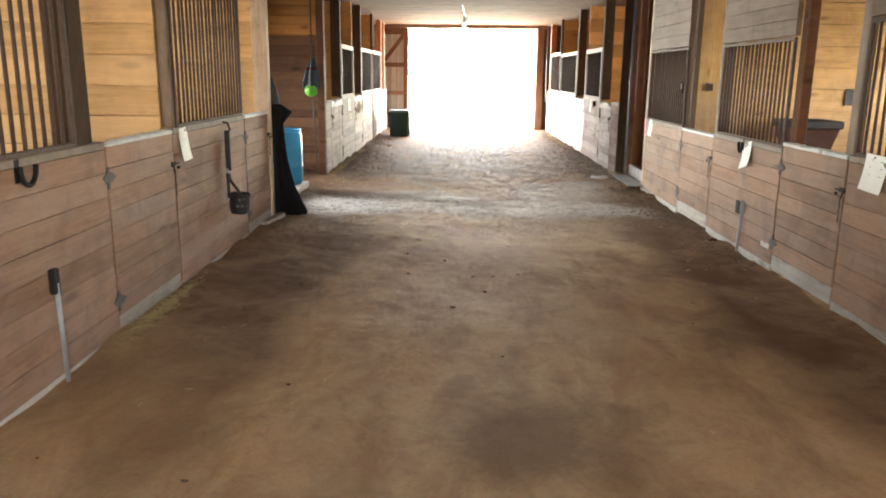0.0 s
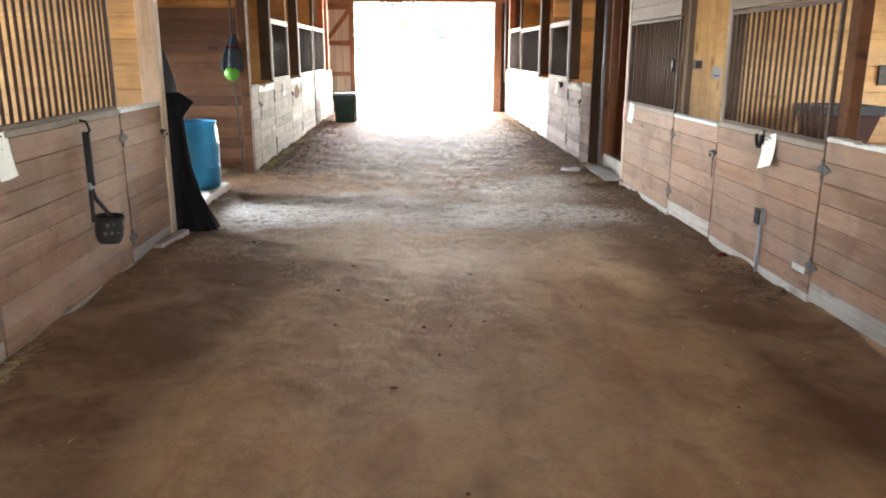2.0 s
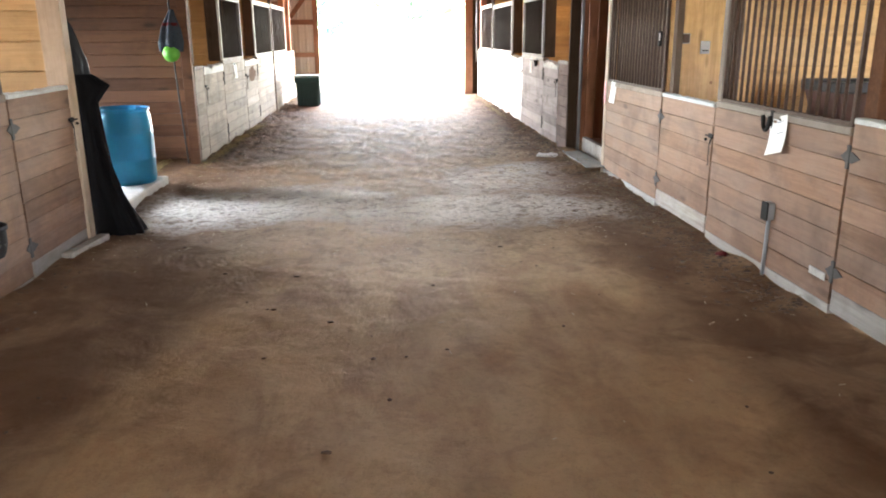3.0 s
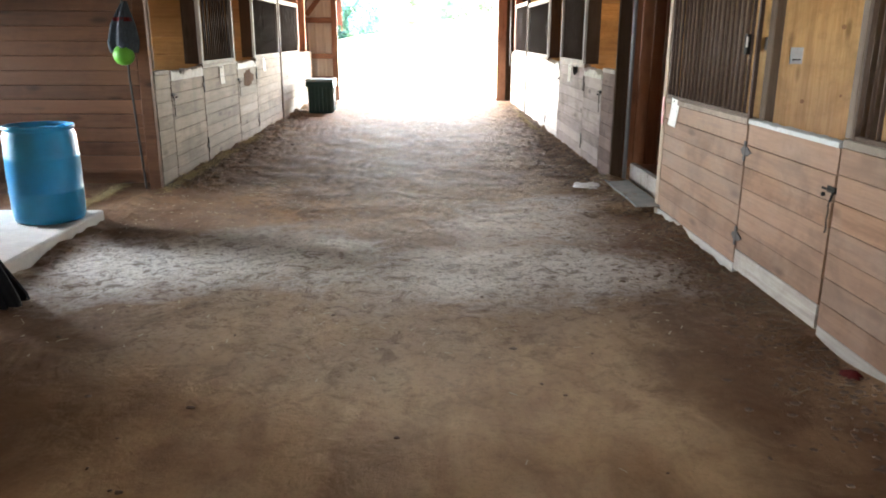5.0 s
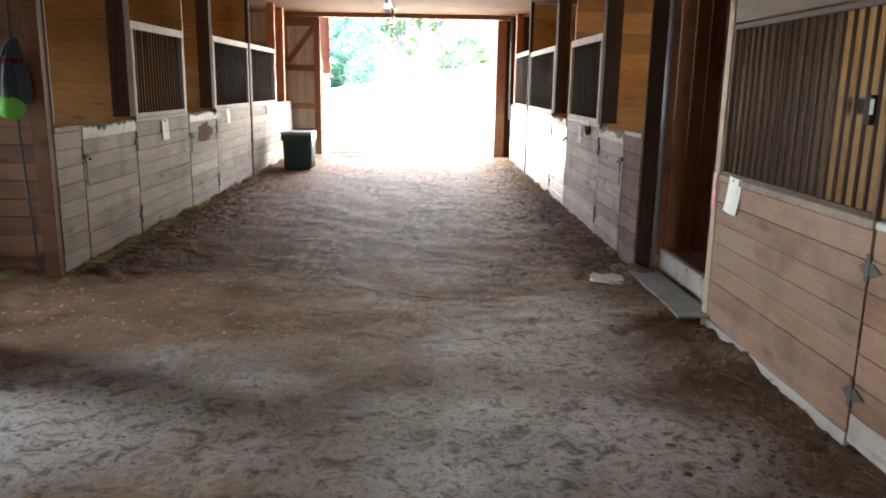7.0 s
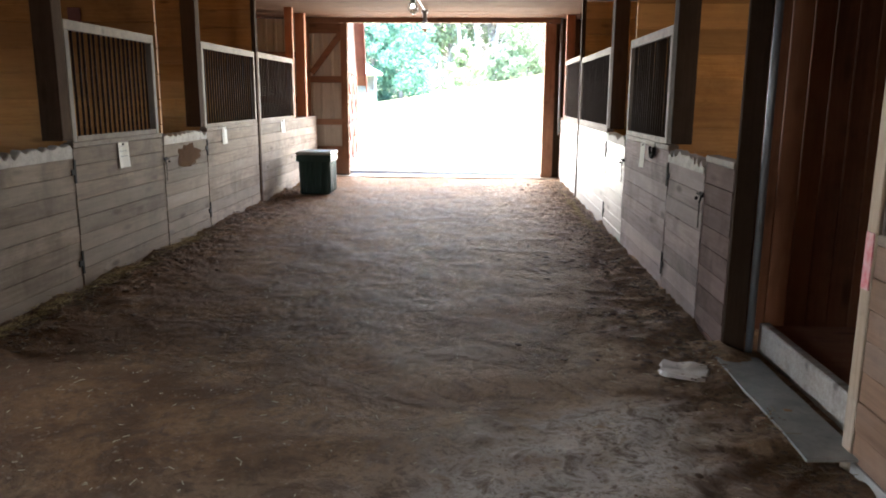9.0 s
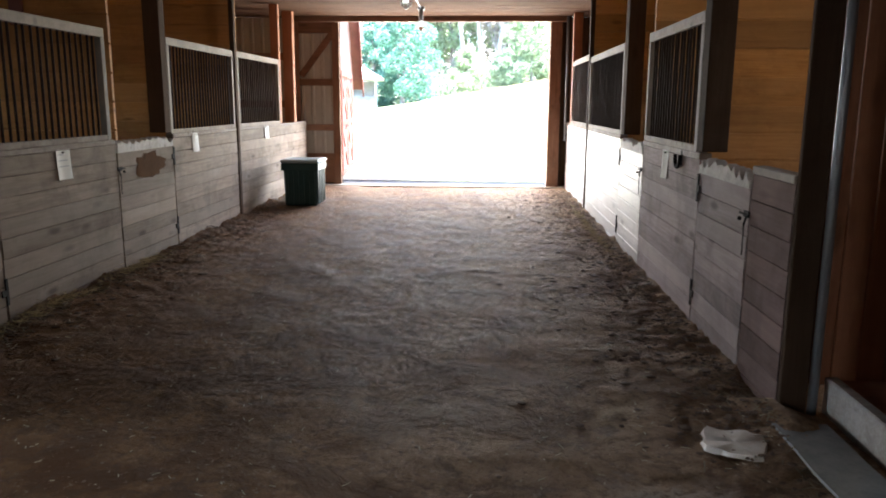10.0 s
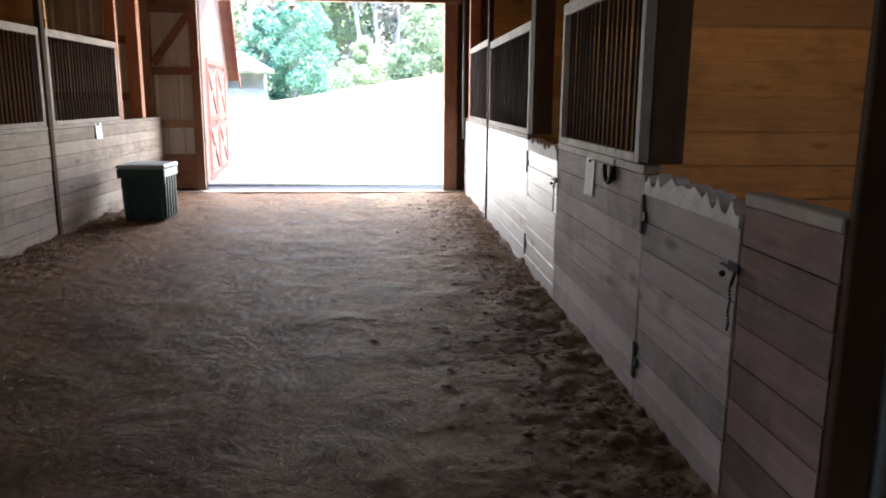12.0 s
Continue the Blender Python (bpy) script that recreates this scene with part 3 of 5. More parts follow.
def chewed_cap(x, side, y0, y1, top, amount, deep=0.12):
    """The worn top board of a door, gnawed into an uneven edge."""
    n = max(8, int((y1 - y0) / 0.014))
    a, b = span_x(x, side, 0.075, -0.008)
    bm = bmesh.new()
    rows = []
    for i in range(n + 1):
        yy = y0 + 0.003 + (y1 - y0 - 0.006) * i / n
        phase = yy / 0.16 + 0.9 * noise.noise(Vector((yy * 2.1, x, 5)))
        bite = amount * abs(math.sin(math.pi * phase)) ** 0.6 * (0.55 + 0.9 * noise.noise(Vector((yy * 3.3, x * 3, 2.2)))) + amount * 0.2 * noise.noise(Vector((yy * 23, x, 0)))
        h = top - max(0, bite)
        rows.append([bm.verts.new(p) for p in ((a, yy, top - deep), (a, yy, h - 0.004), (a + 0.012, yy, h + 0.002), (b - 0.012, yy, h + 0.002), (b, yy, h - 0.008), (b, yy, top - deep))])
    for r0, r1 in zip(rows, rows[1:]):
        for i in range(6):
            bm.faces.new((r0[i], r0[(i + 1) % 6], r1[(i + 1) % 6], r1[i]))
    bm.faces.new(rows[0]), bm.faces.new(rows[-1][::-1])
    bmesh.ops.recalc_face_normals(bm, faces=bm.faces)
    return bm


def half_door(x, side, y0, y1, top, mat, hinge_y, label, chew=0.04, z0=-0.03):
    deep = 0.12 if chew > 0.03 else 0.035
    d = thing("stall_door", label, "stall door", "stall doors")
    g = 0.012
    front_planks(d, x, side, y0 + g, y1 - g, z0, top - deep, mat, lowest=DUSTY if mat is FRONT else None)
    part("top_board", chewed_cap(x, side, y0 + g, y1 - g, top, chew, deep), CHEWED if chew > 0.03 else WORN_LIT_TOP, d, "pale gnawed top board")
    for yy in (y0 + 0.08, y1 - 0.08):
        a, b = span_x(x, side, 0.035, 0.05)
        part("batten", boxed(a, b, yy - 0.05, yy + 0.05, z0 + 0.02, top - 0.13), STILE, d)
    far = hinge_y == "far"
    hy, ly = (y1, y0) if far else (y0, y1)
    for z in (0.22, top - 0.23):
        hinge(d, x, side, hy, z, -1 if far else 1, chew > 0.03)
    latch(d, x, side, ly + (0.03 if far else -0.03), top - 0.27)
    return d


def grille(x, side, y0, y1, z0, z1, label, fw=0.07, pitch=0.095):
    """Upright bars in a frame fw wide: broad timber, or thin metal."""
    g = thing("stall_grille", label, "stall grille", "stall grilles")
    a, b = span_x(x, side, 0.06 if fw > 0.05 else 0.03, 0.0)
    mats = (RAIL, STILE) if fw > 0.05 else (BARS, BARS)
    part("bottom_rail", boxed(a, b, y0 + fw + 0.002, y1 - fw - 0.002, z0, z0 + min(0.05, fw), bevel=0.004), mats[0], g)
    part("top_rail", boxed(a, b, y0, y1, z1 - fw * 1.2, z1, bevel=0.004), mats[0], g)
    for yy in (y0, y1 - fw):
        part("stile", boxed(a, b, yy, yy + fw, z0, z1 - fw * 1.2 - 0.002, bevel=0.004), mats[1], g)
    n = round((y1 - y0 - 2 * fw) / pitch)
    xm = (a + b) / 2
    for i in range(1, n):
        yy = y0 + fw + (y1 - y0 - 2 * fw) * i / n
        part("bar", rodded((xm, yy, z0 + 0.02), (xm + rng.uniform(-0.004, 0.004), yy + rng.uniform(-0.006, 0.006), z1 - fw), 0.0115), BARS if fw < 0.05 else DARK_BARS, g, smooth=True)
    return g


def partition(x0, x1, y, label="stall partition of horizontal orange pine boards", top=CEIL - 0.01, thick=0.04):
    t = thing("partition_wall", label, "partition wall", "partitions", "structure")
    cross_planks(t, x0, x1, y, -0.02, top, PALE_PINE if y < 12 else PINE, thick, board=0.235 if y < 12 else 0.26)
    return t


TOP_L, TOP_R1, TOP_R2 = 1.265, 1.09, 1.25
weathered = "stall front of weathered reddish horizontal boards"
pale = "stall front of pale greyed horizontal boards"

# left row, before the wash bay
half_wall(XL, -1, -2.5, 4.42, TOP_L, FRONT, weathered)
half_door(XL, -1, 4.43, 5.58, TOP_L, FRONT, "near", "weathered plank half door with a gnawed pale top", 0.02)
half_wall(XL, -1, 5.59, 7.6, TOP_L, FRONT, weathered)
half_door(XL, -1, 7.61, 8.61, TOP_L, FRONT, "near", "weathered plank half door with a worn pale top", 0.015)
post(XL - 0.13, XL - 0.002, 4.1, 4.28, TOP_L + 0.005)
post(XL - 0.1, XL - 0.012, 5.64, 5.69, TOP_L + 0.005, mat=DULL_UP, label="slim greyed post beside a stall grille")
post(XL - 0.16, XL + 0.012, 8.625, 8.74, mat=JAMB, label="pale worn timber post at the stall row's end")
BAR_LABEL = "grille of upright brown bars in a thin metal frame"
grille(XL, -1, 1.9, 4.09, TOP_L, 2.6, BAR_LABEL, 0.028)
grille(XL, -1, 5.7, 7.58, TOP_L, 2.6, BAR_LABEL, 0.028)
for y in (-2.5, 1.7, 5.62, 8.76):
    partition(-BACK, XL - (0.105 if y == 5.62 else 0.17), y)

# right row, before the recess
half_wall(XR1, 1, -2.5, 5.4, TOP_R1 + 0.06, FRONT, weathered)
half_door(XR1, 1, 5.41, 6.57, TOP_R1 + 0.06, FRONT, "far", "weathered plank half door with a worn pale top", 0.015)
half_wall(XR1, 1, 6.58, 8.43, TOP_R1, FRONT, weathered)
half_door(XR1, 1, 8.44, 9.67, TOP_R1 - 0.02, FRONT, "far", "weathered plank half door with a worn pale top", 0.012)
half_wall(XR1, 1, 9.68, 11.56, TOP_R1 - 0.02, FRONT, weathered)
grille(XR1, 1, 3.4, 5.36, TOP_R1 + 0.06, 2.13, BAR_LABEL, 0.028)
grille(XR1, 1, 6.58, 8.36, TOP_R1, 2.06, BAR_LABEL, 0.028)
grille(XR1, 1, 9.68, 11.54, TOP_R1 - 0.02, 2.08, BAR_LABEL, 0.028)
for y0, y1, z in ((3.4, 5.36, 2.14), (6.58, 8.36, 2.07), (9.68, 11.54, 2.09)):
    h = thing("header_wall", "grey weathered boards above a stall grille", "wall", "", "structure")
    front_planks(h, XR1, 1, y0, y1, z, CEIL - 0.01, DULL)
post(XR1 + 0.05, XR1 + 0.14, 6.45, 6.57, mat=BROWN, label="brown stained post beside the stall door")
post(XR1 + 0.0, XR1 + 0.14, 8.365, 8.43, TOP_R1 + 0.005, mat=STILE)
post(XR1 + 0.065, XR1 + 0.13, 9.58, 9.67, mat=DULL_UP, label="dull grey-brown post beside the stall door")
post(XR1 + 0.0, XR1 + 0.07, 5.365, 5.47, TOP_R1 + 0.065, mat=STILE, label="grey timber post beside a stall opening")
for y in (-2.5, 2.0, 5.1, 8.28):
    partition(XR1 + 0.2, BACK, y)
partition(XR1 + 0.07, BACK, 11.5)

post(XR1 - 0.004, XR1 + 0.095, 11.565, 11.655, -0.08, CEIL - 0.005, mat=JAMB, label="pale timber jamb at the recess")

# left row, beyond the bay
half_wall(XL, -1, 12.64, 13.13, TOP_L - 0.02, FRONT_PALE, pale)
half_door(XL, -1, 13.14, 14.43, TOP_L - 0.03, FRONT_PALE, "far", "pale plank half door with a deeply gnawed top", 0.07)
half_wall(XL, -1, 14.44, 16.24, TOP_L - 0.02, FRONT_PALE, pale)
half_door(XL, -1, 16.25, 17.56, TOP_L - 0.03, FRONT_PALE, "far", "pale plank half door with a gnawed and stained top", 0.06)
half_wall(XL, -1, 17.57, 19.76, TOP_L - 0.02, FRONT_PALE, pale)
half_wall(XL, -1, 19.88, 24.0, TOP_L - 0.02, FRONT_PALE, pale)
LOW_LABEL = "low grille of upright brown bars in a pale frame"
grille(XL, -1, 14.46, 16.18, TOP_L - 0.02, 2.25, LOW_LABEL)
grille(XL, -1, 17.54, 19.74, TOP_L - 0.02, 2.29, LOW_LABEL)
grille(XL, -1, 19.9, 22.1, TOP_L - 0.02, 2.3, LOW_LABEL)
post(XL - 0.18, XL - 0.0, 14.3, 14.455, TOP_L - 0.0)
post(XL - 0.18, XL - 0.0, 17.39, 17.535, TOP_L - 0.0)
post(XL - 0.05, XL + 0.014, 19.775, 19.865, label="slim dark upright pole on the stall front")
post(XL - 0.18, XL - 0.0, 23.05, 23.2, TOP_L - 0.015, mat=BROWN_UP, label="brown upright timber stud above the stall front")
post(XL - 0.14, XL - 0.0, 22.115, 22.2, TOP_L - 0.015, mat=BROWN_UP, label="brown upright timber stud above the stall front")
post(XL - 0.13, XL - 0.006, 12.545, 12.632, mat=BROWN, label="brown corner post of the tack room")
post(XL - 0.03, XL + 0.004, 12.645, 12.668, TOP_L + 0.005, CEIL - 0.01, mat=JAMB, label="slim pale edge strip at the stall opening")
for y in (16.4, 20.1):
    partition(-BACK, XL - 0.07, y)

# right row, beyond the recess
# board colours darken towards the recess, where the doorway light fades
half_wall(XR2, 1, 13.13, 13.74, TOP_R2, FRONT_SHADED, "short stall front of reddish grey boards, darkened for shade")
half_door(XR2, 1, 13.75, 14.83, TOP_R2 - 0.02, FRONT_HALF_SHADE, "far", "purplish grey plank half door with a deeply gnawed top", 0.075)
half_wall(XR2, 1, 14.84, 16.82, TOP_R2, FRONT_HALF_SHADE, pale)
half_door(XR2, 1, 16.83, 18.1, TOP_R2 - 0.02, FRONT_DOORLIT, "far", "pale plank half door with a gnawed top", 0.06)
half_wall(XR2, 1, 18.11, 20.96, TOP_R2, FRONT_DOORLIT, pale)
half_wall(XR2, 1, 21.08, 24.0, TOP_R2, FRONT_DOORLIT, pale)
grille(XR2, 1, 14.96, 16.82, TOP_R2, 2.26, LOW_LABEL)
grille(XR2, 1, 18.12, 20.95, TOP_R2, 2.28, LOW_LABEL)
grille(XR2, 1, 21.09, 23.3, TOP_R2, 2.34, LOW_LABEL)
post(XR2 + 0.0, XR2 + 0.18, 14.8, 14.955, TOP_R2 + 0.01)
post(XR2 + 0.0, XR2 + 0.18, 17.92, 18.11, TOP_R2 + 0.01)
post(XR2 - 0.014, XR2 + 0.05, 20.97, 21.07, label="slim dark upright pole on the stall front")
post(XR2 + 0.0, XR2 + 0.16, 23.32, 23.46, TOP_R2 + 0.005, mat=BROWN_UP, label="brown upright timber stud above the stall front")
post(XR2 + 0.004, XR2 + 0.145, 13.09, 13.126)
for y in (16.9, 21.2):
    partition(XR2 + 0.07, BACK, y)

# wash bay's far wall and the recess's far wall
t = thing("tack_room_wall", "dark brown stained board wall of the tack room", "wall", "", "structure")
cross_planks(t, -BACK, XL - 0.132, 12.55, 0.06, 2.3, BROWN)
cross_planks(t, -BACK, XL - 0.132, 12.55, 2.32, CEIL - 0.01, PINE)
part("base_rail", boxed(-BACK, XL - 0.132, 12.53, 12.548, 0.18, 0.22), BROWN, t)
t = thing("recess_wall", "brown upright board wall in the recess", "wall", "", "structure")
xx, widths = XR2 + 0.15, 0.134
board = to_mesh("upright_board", boxed(0.003, 0.13, 0, 0.03, 0.14, CEIL - 0.01, bevel=0.004), BROWN_UP)
while xx < 4.6:
    ob = new("upright_board", board)
    ob.parent, ob.location = t, (xx, 13.15 + rng.uniform(-0.002, 0.002), 0)
    xx += widths
solid("recess_floor", boxed(XR1 + 0.202, 5.0, 11.66, 13.145, -0.05, 0.17), RED_FLOOR, "reddish brown plank floor of the recess", "floor")
solid("wall_recess_side", boxed(XR1 + 0.1, 5.0, 11.545, 11.655, -0.05, CEIL - 0.01), BROWN, "brown side wall of the recess", "wall")
solid("wall_recess_back", boxed(5.0, 5.1, 11.545, 13.3, -0.05, CEIL - 0.01), BROWN, "brown back wall of the recess", "wall")
solid("threshold", boxed(XR1 + 0.13, XR1 + 0.2, 11.66, 13.145, -0.08, 0.19, bevel=0.008), DUSTY, "pale worn threshold beam at the recess", "threshold")
solid("wash_slab", boxed(-5.9, -2.52, 9.05, 11.08, -0.06, 0.1, bevel=0.015), CONCRETE, "pale concrete wash slab in the bay", "slab")
solid("door_sill", boxed(-2.4, 2.5, 23.86, 24.64, -0.3, 0.012, bevel=0.01), SILL, "worn concrete sill under the wide doorway", "door sill")

# ---- the far doorway ----


def corrugated(x0, x1, y, z0, z1, pitch=0.2):
    """Ribbed metal sheet across the barn."""
    bm = bmesh.new()
    pts, x = [], x0
    while x < x1:
        for dx, dy in ((0, 0), (pitch * 0.6, 0), (pitch * 0.7, -0.02), (pitch * 0.9, -0.02)):
            if x + dx <= x1:
                pts.append((x + dx, y + dy))
        x += pitch
    rows = [[bm.verts.new((px, py + o, z)) for px, py in pts] for z, o in ((z0, 0), (z1, 0), (z1, 0.006), (z0, 0.006))]
    for r in range(4):
        for i in range(len(pts) - 1):
            a, b = rows[r], rows[(r + 1) % 4]
            bm.faces.new((a[i], a[i + 1], b[i + 1], b[i]))
    return bm


leaf = thing("barn_door", "half-closed sliding barn door of ribbed metal on a timber frame", "barn door")
part("metal_sheet", corrugated(-2.74, -1.86, 24.07, 0.06, 3.12), METALSHEET, leaf)
LEAF = wood("brown_door_frame", (0.22, 0.115, 0.068), (0.13, 0.066, 0.04), (0.22, 0.14, 0.1), 0.5)
LEAF_UP = wood("brown_door_stile", (0.22, 0.115, 0.068), (0.13, 0.066, 0.04), (0.22, 0.14, 0.1), 0.5, across="z")
part("stile", boxed(-1.98, -1.84, 24.0, 24.045, 0.03, 3.14, bevel=0.004), LEAF_UP, leaf)
part("stile", boxed(-2.75, -2.62, 24.0, 24.045, 0.03, 3.14, bevel=0.004), LEAF_UP, leaf)
for z0, z1 in ((0.05, 0.62), (1.06, 1.18), (1.92, 2.05), (2.9, 3.12)):
    part("rail", boxed(-2.62, -1.98, 24.003, 24.042, z0, z1, bevel=0.004), LEAF, leaf)
bm = bmesh.new()
box(bm, -0.5, 0.5, -0.018, 0.018, -0.06, 0.06)
bmesh.ops.transform(bm, matrix=pose(-2.28, 24.02, 2.5, 0, -52, 0), verts=bm.verts)
part("brace", bm, LEAF, leaf)
solid("wall_north_sheet_west", corrugated(-6.1, -2.78, 24.06, 0.0, CEIL - 0.01), METALSHEET, "ribbed metal end wall between timber girts", "wall")
for z in (0.6, 1.5, 2.4):
    solid("girt", boxed(-6.1, -2.78, 24.0, 24.035, z, z + 0.13), LEAF, "rough timber girt across the end wall", "girt")
jamb = solid("door_jamb", boxed(2.18, 2.4, 23.98, 24.28, 0.0, DOOR_T, bevel=0.006), LEAF_UP, "brown timber jamb of the wide doorway", "door jamb")
solid("door_jamb", boxed(-2.9, -2.76, 23.97, 24.09, 0.0, CEIL - 0.02, bevel=0.006), STILE, "pale timber jamb of the wide doorway", "door jamb")
solid("door_header", boxed(-2.74, 2.5, 23.9, 23.995, DOOR_T - 0.06, CEIL - 0.005, bevel=0.005), LEAF, "brown timber header above the doorway", "door header")
solid("pipe", rodded((2.5, 23.9, 0.9), (2.49, 23.9, CEIL - 0.01), 0.022, seg=10), GREYMETAL, "grey metal pipe beside the wide doorway", "pipe", smooth=True)


def jar_lamp(x, y, drop):
    lamp = thing("ceiling_lamp", "unlit caged glass jar lamp hung from the ceiling", "ceiling lamp", "ceiling lamps", at=(x, y, CEIL))
    part("base", rod(rodded((0, 0, 0), (0, 0, -0.05), 0.06, seg=14), (0, 0, -0.05), (0, 0, -drop + 0.13), 0.035, 0.04, seg=12), GREYMETAL, lamp, smooth=True)
    bm = bmesh.new()
    bmesh.ops.create_uvsphere(bm, u_segments=14, v_segments=8, radius=0.056, matrix=Matrix.Translation((0, 0, -drop + 0.06)) @ Matrix.Diagonal((1, 1, 1.55, 1)))
    part("glass_jar", bm, GLASS, lamp, "clear glass jar", smooth=True)
    cage = bmesh.new()
    for i in range(6):
        a = i * math.pi / 3
        c, s_ = math.cos(a) * 0.072, math.sin(a) * 0.072
        rod(cage, (c, s_, -drop + 0.13), (c, s_, -drop + 0.03), 0.003, seg=5)
        rod(cage, (c, s_, -drop + 0.03), (c * 0.2, s_ * 0.2, -drop - 0.02), 0.003, seg=5)
    for z in (0.12, 0.06):
        for i in range(12):
            a, b = i * math.pi / 6, (i + 1) * math.pi / 6
            rod(cage, (math.cos(a) * 0.072, math.sin(a) * 0.072, -drop + z), (math.cos(b) * 0.072, math.sin(b) * 0.072, -drop + z), 0.003, seg=5)
    part("wire_cage", cage, GREYMETAL, lamp)


jar_lamp(-0.14, 22.56, 0.37)
jar_lamp(-0.12, 19.9, 0.33)
cable = rod(rodded((-0.14, 22.56, CEIL - 0.02), (-0.12, 19.9, CEIL - 0.02), 0.008, seg=6), (-0.12, 19.9, CEIL - 0.02), (-0.2, 17.0, CEIL - 0.012), 0.008, seg=6)
solid("cable", cable, GREYMETAL, "thin grey cable stapled along the ceiling", "cable", kind="structure")

# ---- things along the aisle ----


def lathe(profile, seg=28):
    """A round body from (radius, height) pairs."""
    bm = bmesh.new()
    rings = [[bm.verts.new((r * math.cos(2 * math.pi * i / seg), r * math.sin(2 * math.pi * i / seg), z)) for i in range(seg)] for r, z in profile]
    for a, b in zip(rings, rings[1:]):
        for i in range(seg):
            bm.faces.new((a[i], a[(i + 1) % seg], b[(i + 1) % seg], b[i]))
    bm.faces.new(rings[0][::-1]), bm.faces.new(rings[-1])
    bmesh.ops.recalc_face_normals(bm, faces=bm.faces)
    return bm


drum = thing("drum", "blue plastic drum standing on the wash slab", "drum", at=(-2.83, 10.74, 0.1))
part("body", lathe([(0.255, 0.0), (0.272, 0.015), (0.28, 0.06), (0.285, 0.25), (0.29, 0.262), (0.285, 0.275), (0.288, 0.4), (0.285, 0.525), (0.29, 0.538), (0.285, 0.55), (0.278, 0.72), (0.262, 0.755), (0.258, 0.765), (0.272, 0.772), (0.275, 0.785), (0.272, 0.8), (0.256, 0.8), (0.25, 0.772)], 40), BLUE, drum, smooth=True)
for a in (0.6, 3.7):
    part("bung", rodded((0.17 * math.cos(a), 0.17 * math.sin(a), 0.77), (0.17 * math.cos(a), 0.17 * math.sin(a), 0.795), 0.035, seg=14), BLUE, drum)


def cloth(levels, folds, seed, seg=48):
    """A hanging bundle: (height, middle x, middle y, half width x, half width y) from the floor up."""
    bm = bmesh.new()
    rings = []
    for z, cx, cy, rx, ry in levels:
        ring = []
        for i in range(seg):
            a = 2 * math.pi * i / seg
            k = 1 + folds * noise.noise(Vector((math.cos(a) * 2.6, math.sin(a) * 2.6, z * 1.1 + seed))) + folds * 0.5 * noise.noise(Vector((math.cos(a) * 6, math.sin(a) * 6, z * 2 + seed)))
            ring.append(bm.verts.new((cx + rx * k * math.cos(a), cy + ry * k * math.sin(a), z)))
        rings.append(ring)
    for a, b in zip(rings, rings[1:]):
        for i in range(seg):
            bm.faces.new((a[i], a[(i + 1) % seg], b[(i + 1) % seg], b[i]))
    bm.faces.new(rings[0][::-1]), bm.faces.new(rings[-1])
    bmesh.ops.recalc_face_normals(bm, faces=bm.faces)
    return bm


def between(levels, n=5):
    """Rows between given rows, eased."""
    out = []
    for a, b in zip(levels, levels[1:]):
        for i in range(n):
            k = i / n
            k = k * k * (3 - 2 * k) * 0.6 + k * 0.4
            out.append(tuple(p + (q - p) * k for p, q in zip(a, b)))
    return out + [levels[-1]]


tarp = thing("tarp", "black plastic sheet hanging in folds from the row's end post", "tarp")
part("lower_sheet", cloth(between([(0.0, -2.33, 8.87, 0.2, 0.11), (0.04, -2.33, 8.88, 0.185, 0.11), (0.35, -2.4, 8.87, 0.125, 0.08), (0.8, -2.455, 8.87, 0.085, 0.065), (1.1, -2.465, 8.86, 0.07, 0.06), (1.24, -2.43, 8.86, 0.125, 0.075), (1.33, -2.48, 8.86, 0.06, 0.05)]), 0.5, 1.0), BLACK_SHEET, tarp, smooth=True)
part("upper_sheet", cloth(between([(1.26, -2.55, 8.9, 0.1, 0.05), (1.45, -2.58, 8.9, 0.12, 0.06), (1.7, -2.63, 8.89, 0.09, 0.05), (1.95, -2.7, 8.86, 0.035, 0.03)]), 0.45, 5.0), GREY_SHEET, tarp, "dark grey glossy sheet", smooth=True)


def tube(bm, pts, r, seg=8):
    """One bent round bar through the points."""
    pts = [Vector(p) for p in pts]
    rings = []
    for i, p in enumerate(pts):
        d = (pts[min(i + 1, len(pts) - 1)] - pts[max(i - 1, 0)]).normalized()
        u = d.cross(Vector((0.31, 0.52, 0.8))).normalized()
        v = d.cross(u)
        rings.append([bm.verts.new(p + (u * math.cos(2 * math.pi * k / seg) + v * math.sin(2 * math.pi * k / seg)) * r) for k in range(seg)])
    for a, b in zip(rings, rings[1:]):
        for k in range(seg):
            bm.faces.new((a[k], a[(k + 1) % seg], b[(k + 1) % seg], b[k]))
    bm.faces.new(rings[0][::-1]), bm.faces.new(rings[-1])
    bmesh.ops.recalc_face_normals(bm, faces=bm.faces)
    return bm


# grazing muzzle on a hook
mz = thing("grazing_muzzle", "dark webbing grazing muzzle hanging from a hook", "grazing muzzle")
part("hook", tube(bmesh.new(), [(XL, 6.86, 1.24), (XL + 0.05, 6.86, 1.23), (XL + 0.07, 6.86, 1.17), (XL + 0.045, 6.86, 1.14)], 0.009), IRON, mz)
bm = bmesh.new()
box(bm, XL + 0.012, XL + 0.062, 6.855, 6.875, 0.78, 1.16, 0.003)
part("strap", bm, WEBBING, mz)
for dy in (-0.055, 0.06):
    part("cheek_strap", tube(bmesh.new(), [(XL + 0.024, 6.87, 0.8), (XL + 0.035, 6.87 + dy * 0.6, 0.68), (XL + 0.09 + dy, 6.87 + dy * 0.6, 0.52)], 0.015, 6), WEBBING, mz)
